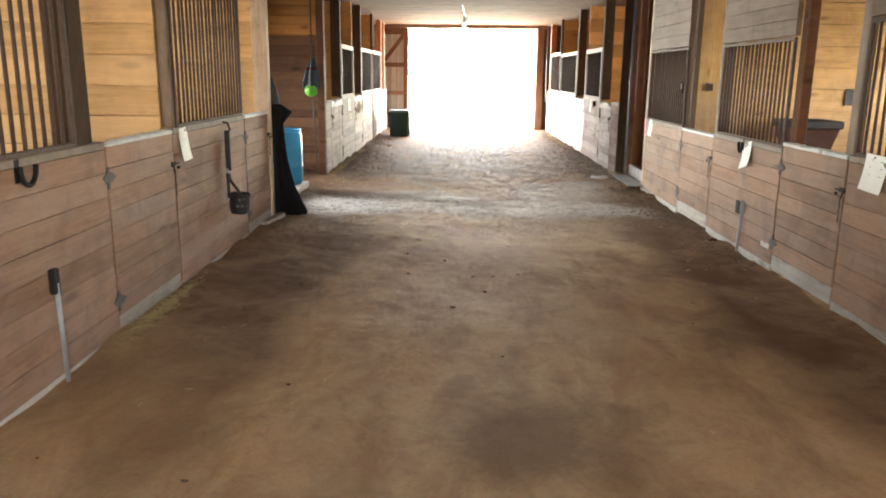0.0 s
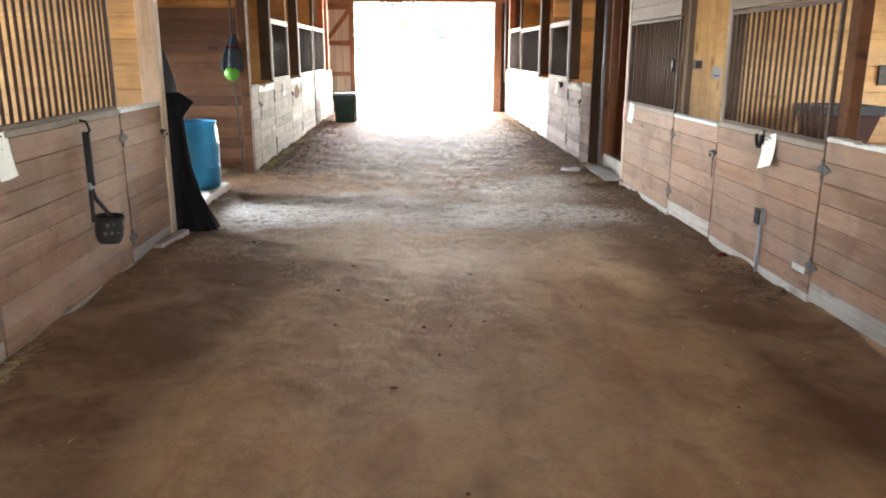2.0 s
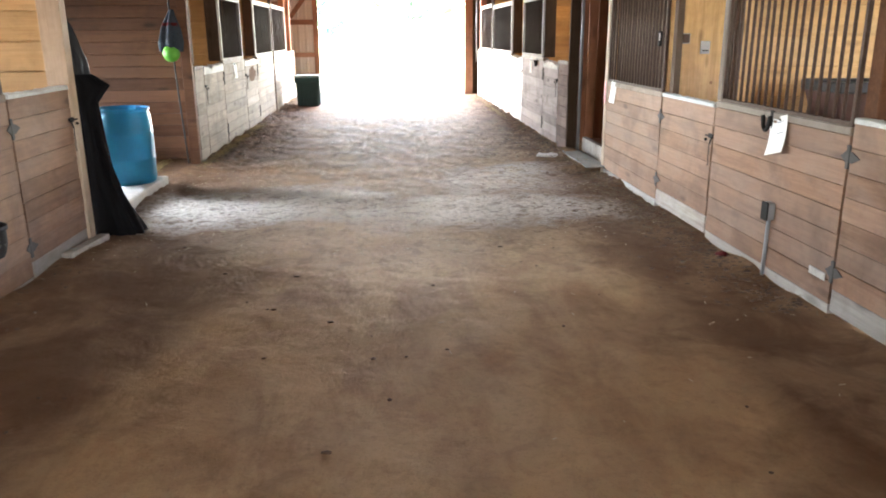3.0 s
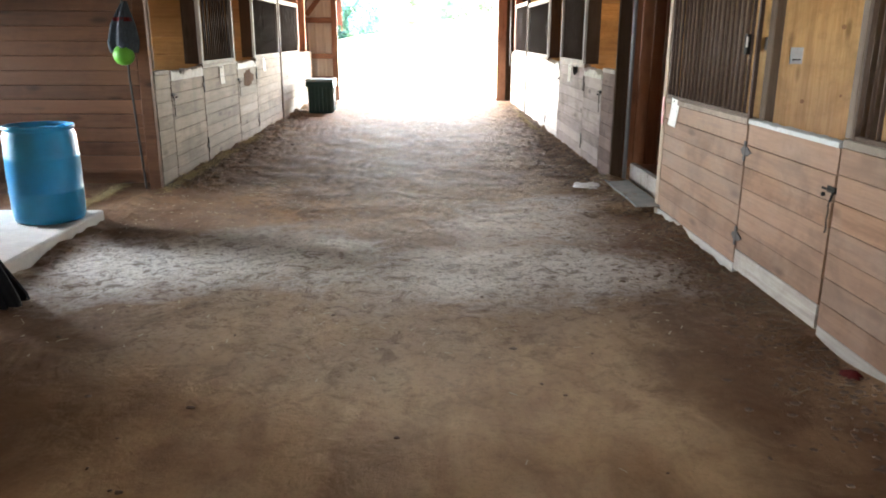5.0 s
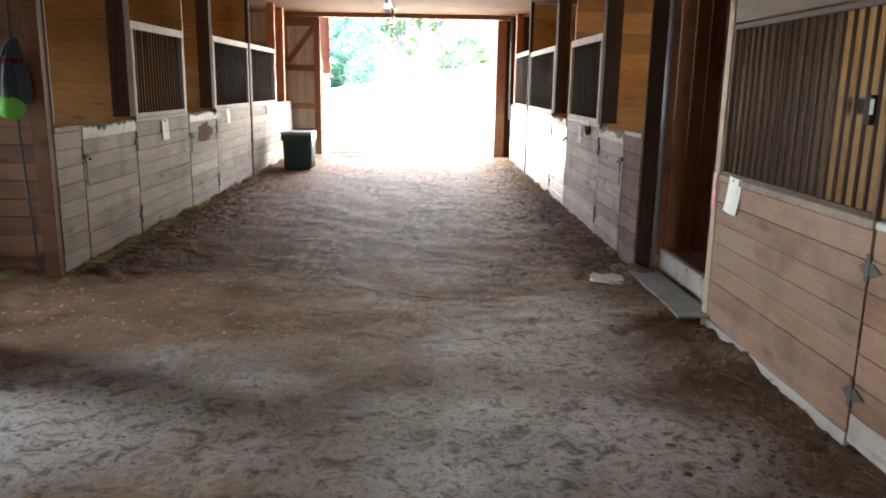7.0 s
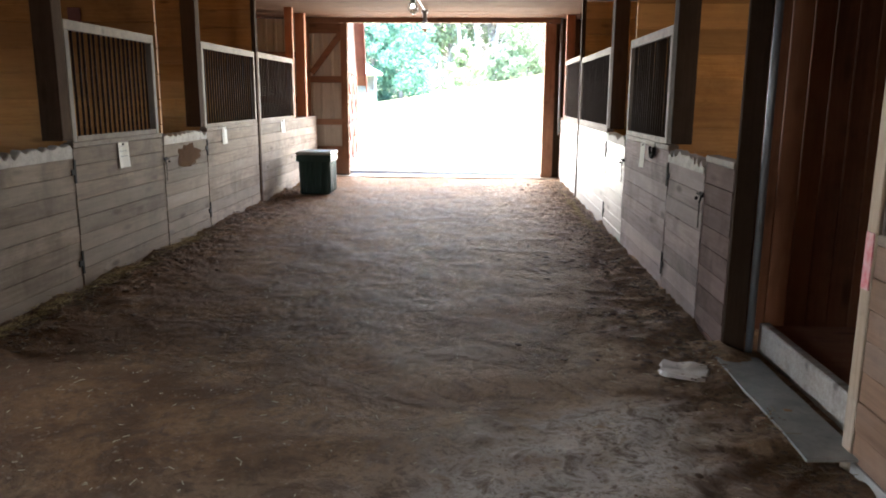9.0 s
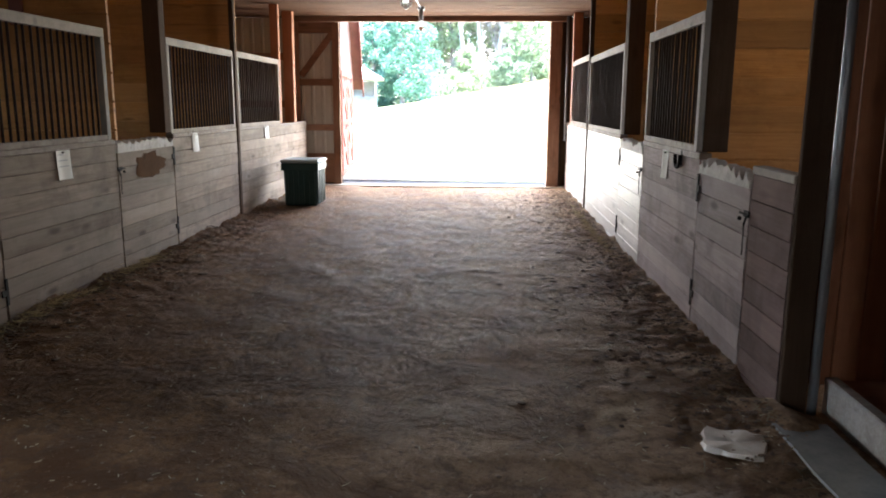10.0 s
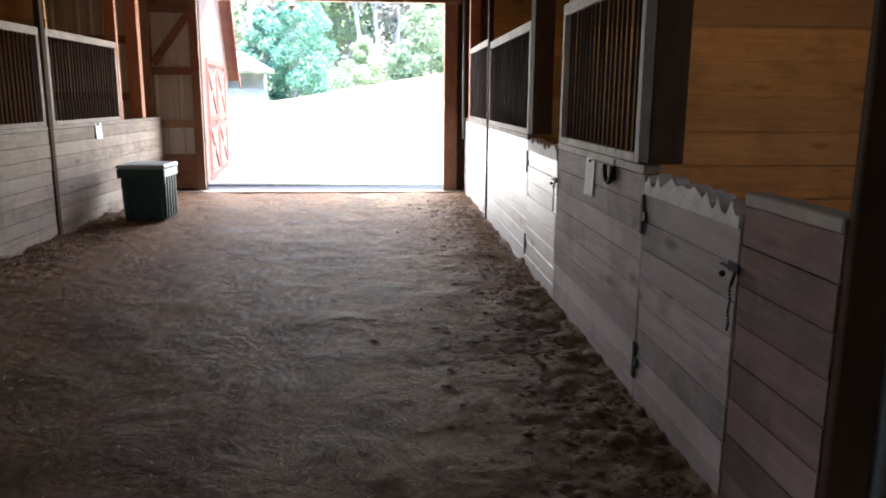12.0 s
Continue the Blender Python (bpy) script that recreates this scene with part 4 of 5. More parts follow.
part("ring", rodded((XL + 0.018, 6.865, 0.775), (XL + 0.04, 6.865, 0.775), 0.03, seg=12), GREYMETAL, mz)
cup = lathe([(0.06, 0.0), (0.1, 0.01), (0.12, 0.05), (0.128, 0.12), (0.122, 0.2), (0.135, 0.21), (0.135, 0.235), (0.118, 0.236), (0.1, 0.12)], 24)
bmesh.ops.scale(cup, vec=(0.76, 0.78, 0.86), verts=cup.verts)
bmesh.ops.transform(cup, matrix=pose(XL + 0.115, 6.87, 0.36, 0, 5, 0), verts=cup.verts)
basket = part("basket", cup, WEBBING, mz, smooth=True)
for i in range(7):
    for z in (0.09, 0.15):
        a = -1.4 + i * 0.45 + (0.2 if z > 0.1 else 0)
        c = Vector((XL + 0.115 + 0.1 * math.cos(a), 6.87 + 0.1 * math.sin(a), 0.36 + z))
        part("vent", rodded(c, c + Vector((math.cos(a), math.sin(a), 0)) * 0.004, 0.014, seg=8), VENT, basket)


def sign(x, side, y, z, w, h, tilt=0.0, curl=0.02, mat=None, bars=5, label="white paper notice pinned to the stall front"):
    """A sheet on a stall front, its lower edge lifted, with rows of unreadable writing."""
    s_ = thing("notice", label, "paper notice", "paper notices", at=(x, y, z))
    bm = bmesh.new()
    out = -side
    def p(u, v, o=0.0):
        lift = 0.006 + curl * (1 - v) ** 2 + 0.006 * math.sin(u * 5 + y) + o
        yy, zz = (u - 0.5) * w, (v - 0.5) * h
        c, k = math.cos(radians(tilt)), math.sin(radians(tilt))
        return (out * lift, yy * c - zz * k, yy * k + zz * c)
    grid = [[[bm.verts.new(p(i / 6, j / 8, o)) for i in range(7)] for j in range(9)] for o in (0, 0.0015)]
    for g in grid:
        for j in range(8):
            for i in range(6):
                bm.faces.new((g[j][i], g[j][i + 1], g[j + 1][i + 1], g[j + 1][i]))
    for j in range(8):
        for i in (0, 6):
            bm.faces.new((grid[0][j][i], grid[0][j + 1][i], grid[1][j + 1][i], grid[1][j][i]))
    for i in range(6):
        for j in (0, 8):
            bm.faces.new((grid[0][j][i], grid[0][j][i + 1], grid[1][j][i + 1], grid[1][j][i]))
    bmesh.ops.recalc_face_normals(bm, faces=bm.faces)
    sheet_ = part("sheet", bm, mat or PAPER, s_)
    if bars:
        ink = bmesh.new()
        for k in range(bars):
            v = 0.86 - k * 0.6 / bars
            u0, u1 = 0.14, 0.14 + rng.uniform(0.4, 0.72)
            q = [ink.verts.new(p(u, vv, 0.003)) for u, vv in ((u0, v), (u1, v), (u1, v - 0.022), (u0, v - 0.022))]
            ink.faces.new(q)
        part("writing", ink, INK, sheet_, "rows of faint handwriting")
    part("clip", rodded((0, 0, h * 0.42), (out * 0.018, 0, h * 0.42), 0.007, seg=8), IRON, s_)
    return s_


sign(XL, -1, 5.81, 1.13, 0.2, 0.26, 2, 0.03, bars=3)
sign(XR1, 1, 7.37, 0.945, 0.24, 0.25, -14, 0.05, bars=2)
sign(XR1, 1, 5.03, 1.06, 0.28, 0.26, 2, 0.03, bars=3)
sign(XR1, 1, 11.28, 0.955, 0.2, 0.24, 4, 0.02, bars=5)
sign(XL, -1, 15.32, 1.08, 0.2, 0.24, 0, 0.01, bars=3)
sign(XL, -1, 18.22, 1.12, 0.2, 0.22, 0, 0.01, bars=3)
sign(XL, -1, 21.2, 1.13, 0.2, 0.2, 0, 0.01, bars=0)
sign(XR2, 1, 15.86, 1.09, 0.17, 0.24, 0, 0.01, bars=0)


def saddle_hook(x, side, y, z, r=0.075):
    hk = thing("bridle_hook", "black iron bridle hook screwed to the boards", "hook", "hooks")
    out = -side
    part("plate", boxed(*sorted((x, x + out * 0.008)), y - r - 0.02, y - r + 0.02, z - 0.02, z + 0.1), IRON, hk)
    pts = [(x + out * 0.02, y - r * math.cos(a), z + 0.06 - 0.1 * math.sin(a)) for a in [i * math.pi / 10 for i in range(11)]]
    part("bow", tube(bmesh.new(), pts, 0.014), IRON, hk)


saddle_hook(XL, -1, 3.52, 1.16)
saddle_hook(XR2, 1, 15.42, 1.14)
saddle_hook(XR1, 1, 7.55, 1.0, 0.05)

# sockets and conduits
def outlet(x, side, y, z, foot):
    o = thing("wall_socket", "grey metal socket box with a conduit down to the floor", "wall socket")
    out = -side
    part("box", boxed(*sorted((x, x + out * 0.05)), y - 0.04, y + 0.04, z - 0.06, z + 0.06, bevel=0.006), GREYMETAL, o)
    part("cover", boxed(*sorted((x + out * 0.05, x + out * 0.062)), y - 0.045, y + 0.045, z - 0.065, z + 0.065, bevel=0.004), IRON, o)
    part("conduit", rodded((x + out * 0.02, y, z - 0.06), (x + out * 0.02, y + 0.01, foot), 0.014), GREYMETAL, o, smooth=True)


outlet(XR1, 1, 7.36, 0.42, -0.12)
pv = thing("standpipe", "grey pipe with a clamp standing against the stall front", "pipe")
part("pipe", rodded((XL + 0.03, 3.67, -0.05), (XL + 0.03, 3.65, 0.56), 0.013, seg=12), GREYMETAL, pv, smooth=True)
part("cap", boxed(XL, XL + 0.04, 3.622, 3.678, 0.5, 0.64, bevel=0.006), IRON, pv)
solid("conduit", rodded((XR2 + 0.178, 13.1, 0.0), (XR2 + 0.178, 13.1, CEIL - 0.01), 0.024, seg=12), GREYMETAL, "grey metal conduit beside the corner post", "conduit", smooth=True)
solid("conduit", tube(bmesh.new(), [(XL - 0.14, 12.47, 0.02), (XL - 0.2, 12.48, 1.2), (XL - 0.2, 12.49, CEIL - 0.01)], 0.011), WEATHERED, "thin dark conduit on the tack room corner", "conduit", smooth=True)

# net with a ball on the tack room wall
net = thing("toy_ball_net", "green ball in a dark net hung on the tack room wall", "ball net")
bm = bmesh.new()
bmesh.ops.create_uvsphere(bm, u_segments=24, v_segments=14, radius=0.105, matrix=Matrix.Translation((-2.71, 12.42, 1.42)))
part("ball", bm, GREEN, net, "green rubber ball", smooth=True)
part("net_bag", cloth(between([(1.44, -2.71, 12.44, 0.1, 0.08), (1.55, -2.71, 12.44, 0.115, 0.085), (1.72, -2.7, 12.45, 0.09, 0.07), (1.85, -2.69, 12.47, 0.05, 0.05), (1.95, -2.68, 12.5, 0.02, 0.02)]), 0.5, 9.0), NET, net, smooth=True)
part("band", cloth([(1.75, -2.7, 12.45, 0.085, 0.065), (1.79, -2.7, 12.45, 0.075, 0.06)], 0.3, 9.0), RED, net, "red band")

# feed tub, plywood and fittings in the right-hand stalls
tub = thing("feed_tub", "black rimmed brown feed trough in the stall's corner", "feed trough")
bm = bmesh.new()
bmesh.ops.create_cone(bm, cap_ends=True, segments=4, radius1=0.24, radius2=0.34, depth=0.3, matrix=pose(3.42, 7.83, 1.06, 0, 0, 45))
part("body", bm, TUBBROWN, tub)
bm = bmesh.new()
for a in ((3.16, 3.68, 7.56, 7.62), (3.16, 3.68, 8.04, 8.1), (3.16, 3.22, 7.62, 8.04), (3.62, 3.68, 7.62, 8.04)):
    box(bm, *a, 1.2, 1.28, 0.008)
part("rim", bm, RUBBER, tub)
ply = thing("plywood_lining", "yellow plywood sheet lining the stall partition", "plywood sheet", kind="structure")
part("sheet", boxed(3.36, 5.3, 11.475, 11.495, 0.7, CEIL - 0.02, bevel=0.002), PLY, ply)
for i in range(5):
    part("dull_board", boxed(2.76 + i * 0.118, 2.874 + i * 0.118, 11.472 + 0.003 * (i % 2), 11.495, 0.7, CEIL - 0.02, bevel=0.003), DULL_UP, ply, "dull grey-brown upright board")
for x, z in ((3.91, 1.04), (4.27, 1.09), (4.52, 1.15), (4.21, 1.71), (4.41, 1.71), (4.39, 0.85)):
    part("knot", rodded((x, 11.476, z), (x, 11.4735, z), rng.uniform(0.014, 0.024), seg=10), KNOT, ply)
sw = thing("switch_box", "small grey switch box on the plywood", "switch box")
part("box", boxed(3.49, 3.59, 11.42, 11.473, 1.5, 1.62, bevel=0.006), GREYMETAL, sw)
part("cover", boxed(3.5, 3.58, 11.41, 11.42, 1.51, 1.61, bevel=0.004), BARS, sw)
pl = thing("latch_plate", "steel latch plate on the plywood", "plate")
part("plate", boxed(3.74, 3.86, 11.466, 11.473, 1.38, 1.53, bevel=0.002), GREYMETAL, pl)
part("staple", tube(bmesh.new(), [(3.77, 11.466, 1.42), (3.77, 11.44, 1.42), (3.83, 11.44, 1.42), (3.83, 11.466, 1.42)], 0.006), IRON, pl)
pl = thing("wall_plate", "brown square plate on the pine boards", "plate", "wall plates")
part("plate", boxed(-3.5, -3.36, 16.38, 16.394, 2.3, 2.55, bevel=0.003), RED_BROWN, pl)
pl = thing("wall_plate", "grey square plate on the pine boards", "plate", "wall plates")
part("plate", boxed(4.0, 4.12, 8.26, 8.274, 1.42, 1.6, bevel=0.003), WEATHERED, pl)
blk = thing("salt_block_shelf", "short pine block fixed in the grille's corner", "wood block")
part("block", boxed(XL - 0.1, XL - 0.062, 5.72, 5.92, TOP_L + 0.01, 1.61, bevel=0.004), PINE, blk)

gl = thing("grille_latch", "dark latch box with a pale tag on the grille", "latch")
part("box", boxed(XR1 - 0.02, XR1 + 0.03, 9.8, 9.85, 1.5, 1.64, bevel=0.004), IRON, gl)
part("tag", boxed(XR1 - 0.026, XR1 - 0.021, 9.775, 9.8, 1.55, 1.62), CHEWED, gl)

# storage bin by the doorway
def storage_bin(x0, x1, y0, y1, h):
    b = thing("storage_bin", "dark green plastic storage bin with a grey lid", "storage bin")
    bm = box(bmesh.new(), x0 + 0.03, x1 - 0.03, y0 + 0.03, y1 - 0.03, 0.0, h - 0.06, 0.02)
    for v in bm.verts:
        k = 1 - 0.07 * (1 - v.co.z / h)
        v.co.x, v.co.y = (x0 + x1) / 2 + (v.co.x - (x0 + x1) / 2) * k, (y0 + y1) / 2 + (v.co.y - (y0 + y1) / 2) * k
    part("body", bm, BIN, b)
    for i in range(5):
        yy = y0 + 0.09 + i * (y1 - y0 - 0.18) / 4
        part("rib", boxed(x1 - 0.055, x1 - 0.018, yy - 0.02, yy + 0.02, 0.03, h - 0.17, bevel=0.006), BIN, b)
    for i in range(6):
        xx_ = x0 + 0.09 + i * (x1 - x0 - 0.18) / 5
        part("rib", boxed(xx_ - 0.02, xx_ + 0.02, y0 + 0.022, y0 + 0.055, 0.03, h - 0.17, bevel=0.006), BIN, b)
    part("skirt", boxed(x0 + 0.005, x1 - 0.005, y0 + 0.005, y1 - 0.005, h - 0.17, h - 0.055, bevel=0.012), BIN, b)
    lid = boxed(x0 - 0.005, x1 + 0.005, y0 - 0.005, y1 + 0.005, h - 0.054, h, bevel=0.02)
    part("lid", lid, LID, b, "grey plastic lid")


storage_bin(-2.2, -1.6, 20.86, 21.5, 0.72)

# mat, tray and rag on the floor, tape on the corner
mat_bm = bmesh.new()
mat_rows = [[mat_bm.verts.new((x, y, 0.022 + 0.012 * noise.noise(Vector((x * 3, y * 3, 4))) + o)) for x in (2.43, 2.52, 2.61, 2.7)] for o in (0, 0.014) for y in [11.5 + i * 0.138 for i in range(11)]]
for k in (0, 11):
    for j in range(10):
        for i in range(3):
            mat_bm.faces.new((mat_rows[k + j][i], mat_rows[k + j][i + 1], mat_rows[k + j + 1][i + 1], mat_rows[k + j + 1][i]))
for j in range(10):
    for i in (0, 3):
        mat_bm.faces.new((mat_rows[j][i], mat_rows[j + 1][i], mat_rows[11 + j + 1][i], mat_rows[11 + j][i]))
for i in range(3):
    for j in (0, 10):
        mat_bm.faces.new((mat_rows[j][i], mat_rows[j][i + 1], mat_rows[11 + j][i + 1], mat_rows[11 + j][i]))
bmesh.ops.recalc_face_normals(mat_bm, faces=mat_bm.faces)
solid("rubber_mat", mat_bm, MATGREY, "worn grey rubber mat lying before the threshold", "mat", kind="")
tray = thing("salt_block", "trampled white slab lying on the dirt floor", "slab")
sb = bmesh.new()
SX, SY = 2.19, 12.7
rim = []
for i in range(28):
    a = 2 * math.pi * i / 28
    square = 1 / max(abs(math.cos(a + 0.35)), abs(math.sin(a + 0.35))) ** 0.8
    r = square * (1 + 0.16 * noise.noise(Vector((math.cos(a) * 2.5, math.sin(a) * 2.5, 7))))
    rim.append((SX + 0.145 * r * math.cos(a), SY + 0.15 * r * math.sin(a)))
lo, hi = [sb.verts.new((x, y, 0.0)) for x, y in rim], [sb.verts.new((SX + (x - SX) * 0.93, SY + (y - SY) * 0.93, 0.016 + 0.02 * noise.noise(Vector((x * 9, y * 9, 0))))) for x, y in rim]
mid_ = sb.verts.new((SX, SY, 0.012))
for i in range(28):
    sb.faces.new((lo[i], lo[(i + 1) % 28], hi[(i + 1) % 28], hi[i]))
    sb.faces.new((hi[i], hi[(i + 1) % 28], mid_))
sb.faces.new(lo[::-1])
bmesh.ops.recalc_face_normals(sb, faces=sb.faces)
part("slab", sb, plain("soiled_white", (0.75, 0.72, 0.68), 0.3, 0.9, 0, 9, spots=(0.45, 0.36, 0.28)), tray)
rag = thing("rag", "dark red rag crumpled at the foot of the boards", "rag")
part("cloth", cloth(between([(-0.08, 2.56, 7.85, 0.07, 0.11), (-0.05, 2.57, 7.86, 0.05, 0.07), (-0.025, 2.58, 7.87, 0.015, 0.02)], 3), 0.9, 3.0, 24), RED, rag, smooth=True)
tape = thing("tape_strip", "faded red tape wrapped on the stall corner", "tape")
part("strip", boxed(XR1 - 0.012, XR1 - 0.0042, 11.575, 11.64, 0.81, 1.07, bevel=0.002), PINK, tape)
scr = thing("door_patch", "pale scrap of bare wood on the boards", "patch", kind="structure")
part("scrap", boxed(XR1 - 0.006, XR1 + 0.001, 6.64, 6.82, 0.14, 0.19, bevel=0.002), CHEWED, scr)
foot = thing("foot_block", "pale offcut board lying at the wall's foot", "wood offcut")
fb = boxed(-0.04, 0.04, -0.3, 0.3, 0.0, 0.05, bevel=0.004)
bmesh.ops.transform(fb, matrix=pose(-2.42, 8.35, 0.0, 0, 0, -7), verts=fb.verts)
part("board", fb, DUSTY, foot)

# ---- loose straw, hay and clods ----


def straw(n, place, seed, length=(0.03, 0.11), w=0.0025):
    r = random.Random(seed)
    vs, fs = [], []
    for _ in range(n):
        x, y, z = place(r)
        a, tilt, l = r.uniform(0, math.tau), r.uniform(-0.25, 0.25), r.uniform(*length) / 2
        d = Vector((math.cos(a) * math.cos(tilt), math.sin(a) * math.cos(tilt), math.sin(tilt))) * l
        o = Vector((-math.sin(a), math.cos(a), 0)) * w
        c = Vector((x, y, z))
        k = len(vs)
        for e in (-d, d):
            for q in (o, -o * 0.5 + Vector((0, 0, w)), -o):
                vs.append(tuple(c + e + q))
        fs += [(k, k + 1, k + 4, k + 3), (k + 1, k + 2, k + 5, k + 4), (k + 2, k, k + 3, k + 5), (k, k + 2, k + 1), (k + 3, k + 4, k + 5)]
    me = bpy.data.meshes.new("straw")
    me.from_pydata(vs, [], fs)
    return me


def stuff(name, me, mat, label, category):
    me.materials.append(mat)
    return tagged(new(name, me), label, category, "", "stuff")


def aisle_spot(r):
    y = 8.0 + 15.6 * r.random() ** 0.9 if r.random() < 0.985 else r.uniform(3, 8)
    x = r.uniform(XL + 0.1, 2.45)
    return x, y, floor_height(x, y) + 0.006


def loose_spot(r):
    y = 9.0 + 14.6 * r.random() ** 1.2
    x = r.uniform(XL + 0.08, 2.48)
    return x, y, floor_height(x, y) + 0.002


def edge_spot(r):
    y = r.uniform(8.8, 23.5) if r.random() < 0.97 else r.uniform(6.5, 8.8)
    right = XR1 if y < 11.5 else XR2
    x = XL + 0.03 + abs(r.gauss(0, 0.16)) if r.random() < 0.5 else right - 0.04 - abs(r.gauss(0, 0.22))
    if 9.0 < y < 12.4 and x < 0:
        y += 4.0
    return x, y, floor_height(x, y) + r.uniform(0.004, 0.03)


def hay_spot(r):
    c = r.choice(((XL + 0.07, 4.9, 0.35), (XL + 0.08, 13.3, 0.5), (XL + 0.1, 14.9, 0.5), (XR2 - 0.15, 19.3, 0.9), (XL + 0.07, 16.4, 0.3), (-3.0, 12.1, 0.4)))
    x, y = c[0] + abs(r.gauss(0, 0.045)) * (1 if c[0] < 0 else -1), c[1] + r.gauss(0, c[2])
    return x, y, floor_height(x, y) + abs(r.gauss(0, 0.025)) + 0.004


stuff("straw", straw(2200, aisle_spot, 3, (0.012, 0.045), 0.0024), STRAW, "loose pale straw bits scattered on the dirt", "straw")
stuff("straw", straw(1500, edge_spot, 4), STRAW_DARK, "dull chaff and straw gathered along the walls", "straw")
stuff("hay", straw(2600, hay_spot, 5, (0.03, 0.1), 0.002), HAY, "small heaps of yellow hay at the wall foot", "hay")


def clods(n, place, seed, size):
    r = random.Random(seed)
    vs, fs = [], []
    base = bmesh.new()
    bmesh.ops.create_icosphere(base, subdivisions=1, radius=1)
    bv, bf = [v.co.copy() for v in base.verts], [[v.index for v in f.verts] for f in base.faces]
    base.free()
    for _ in range(n):
        x, y, z = place(r)
        s0, k = size * r.uniform(0.35, 1.0) ** 2 + 0.004, len(vs)
        st = Vector((r.uniform(0.7, 1.6), r.uniform(0.7, 1.4), r.uniform(0.2, 0.5)))
        for v in bv:
            q = v * (1 + 0.5 * noise.noise(v * 1.7 + Vector((x * 9, y * 9, 0))))
            vs.append((x + q.x * s0 * st.x, y + q.y * s0 * st.y, z + q.z * s0 * st.z))
        fs += [tuple(i + k for i in f) for f in bf]
    me = bpy.data.meshes.new("clods")
    me.from_pydata(vs, [], fs)
    return me


stuff("dirt_clods", clods(3400, edge_spot, 6, 0.011), CLOD, "dark crumbled dirt and manure along the walls", "dirt clods")
stuff("dirt_clods", clods(1500, loose_spot, 7, 0.007), CRUMB, "fine brown soil crumbs on the trodden floor", "dirt clods")


def churned_spot(r):
    y = r.uniform(12.6, 23.0)
    x = XR2 - 0.05 - abs(r.gauss(0, 0.42)) if r.random() < 0.6 else XL + 0.05 + abs(r.gauss(0, 0.32))
    return x, y, floor_height(x, y) + r.uniform(-0.006, 0.006)


stuff("dirt_clods", clods(2600, churned_spot, 9, 0.024), CLOD, "churned dark soil clods beside the stall fronts", "dirt clods")


def dropped_spot(r):
    y = r.uniform(2.2, 9.0)
    x = r.uniform(-2.2, 2.3)
    return x, y, floor_height(x, y) + 0.002


def drift_spot(r):
    y = r.uniform(6.6, 11.6)
    x = XR1 - 0.03 - abs(r.gauss(0, 0.28))
    return x, y, floor_height(x, y) + r.uniform(-0.004, 0.006)


stuff("dirt_clods", clods(45, dropped_spot, 15, 0.014), CLOD, "small dark dung crumbs on the tan dirt", "dirt clods")
stuff("dirt_clods", clods(1100, drift_spot, 16, 0.016), CLOD, "dark crumbled soil drifted against the boards", "dirt clods")

# ---- outdoors ----

barn = thing("red_barn", "weathered red board barn with a gambrel roof and braced doors", "barn", at=(-2.12, 24.65, -0.05), rz=5.6)
BW, EAVE, KNEE, PEAK = 5.45, 2.2, 4.05, 4.9
outline = [(0, 0), (BW, 0), (BW, EAVE), (BW - 1.5, KNEE), (BW / 2, PEAK), (0.5, KNEE), (0, KNEE - 0.1)]
bm = bmesh.new()
f0, f1 = [bm.verts.new((0, y, z)) for y, z in outline], [bm.verts.new((-6, y, z)) for y, z in outline]
bm.faces.new(f0), bm.faces.new(f1[::-1])
for i in range(7):
    bm.faces.new((f0[i], f0[(i + 1) % 7], f1[(i + 1) % 7], f1[i]))
bmesh.ops.recalc_face_normals(bm, faces=bm.faces)
part("wall", bm, REDWOOD, barn)
bm = bmesh.new()
for i in range(34):
    y0 = i * BW / 34
    ym = y0 + BW / 68
    e, k = (ym, 1.0) if ym < BW / 2 else (BW - ym, 1.5)
    top = EAVE + (KNEE - EAVE) * (min(1, e / k) if k > 1 else 1) + max(0, e - k) * (PEAK - KNEE) / (BW / 2 - k)
    box(bm, 0.003, 0.024, y0 + 0.006, y0 + BW / 34 - 0.006, 0.02, top - 0.05)
part("siding", bm, REDWOOD, barn)
roof = [(-0.04, KNEE - 0.05), (0.25, KNEE + 0.03), (0.5, KNEE + 0.1), (BW / 2, PEAK + 0.12), (BW - 1.5, KNEE + 0.1), (BW, EAVE + 0.06), (BW + 0.35, EAVE - 0.2)]
bm = bmesh.new()
rows = [[bm.verts.new((x, y, z + o)) for y, z in roof] for x, o in ((0.25, 0), (0.25, 0.07), (-6.3, 0.07), (-6.3, 0))]
for r in range(4):
    for i in range(6):
        bm.faces.new((rows[r][i], rows[r][i + 1], rows[(r + 1) % 4][i + 1], rows[(r + 1) % 4][i]))
part("roof", bm, SHINGLE, barn)
bm = bmesh.new()
for a, b in zip(roof, roof[1:]):
    q = [bm.verts.new((x, y, z)) for x in (0.255, 0.29) for y, z in ((a[0], a[1] - 0.2), (b[0], b[1] - 0.2), (b[0], b[1] + 0.08), (a[0], a[1] + 0.08))]
    for fidx in ((0, 1, 2, 3), (7, 6, 5, 4), (0, 4, 5, 1), (1, 5, 6, 2), (2, 6, 7, 3), (3, 7, 4, 0)):
        bm.faces.new([q[i] for i in fidx])
part("rake_trim", bm, REDTRIM, barn, "broad red trim board along the roof edge")
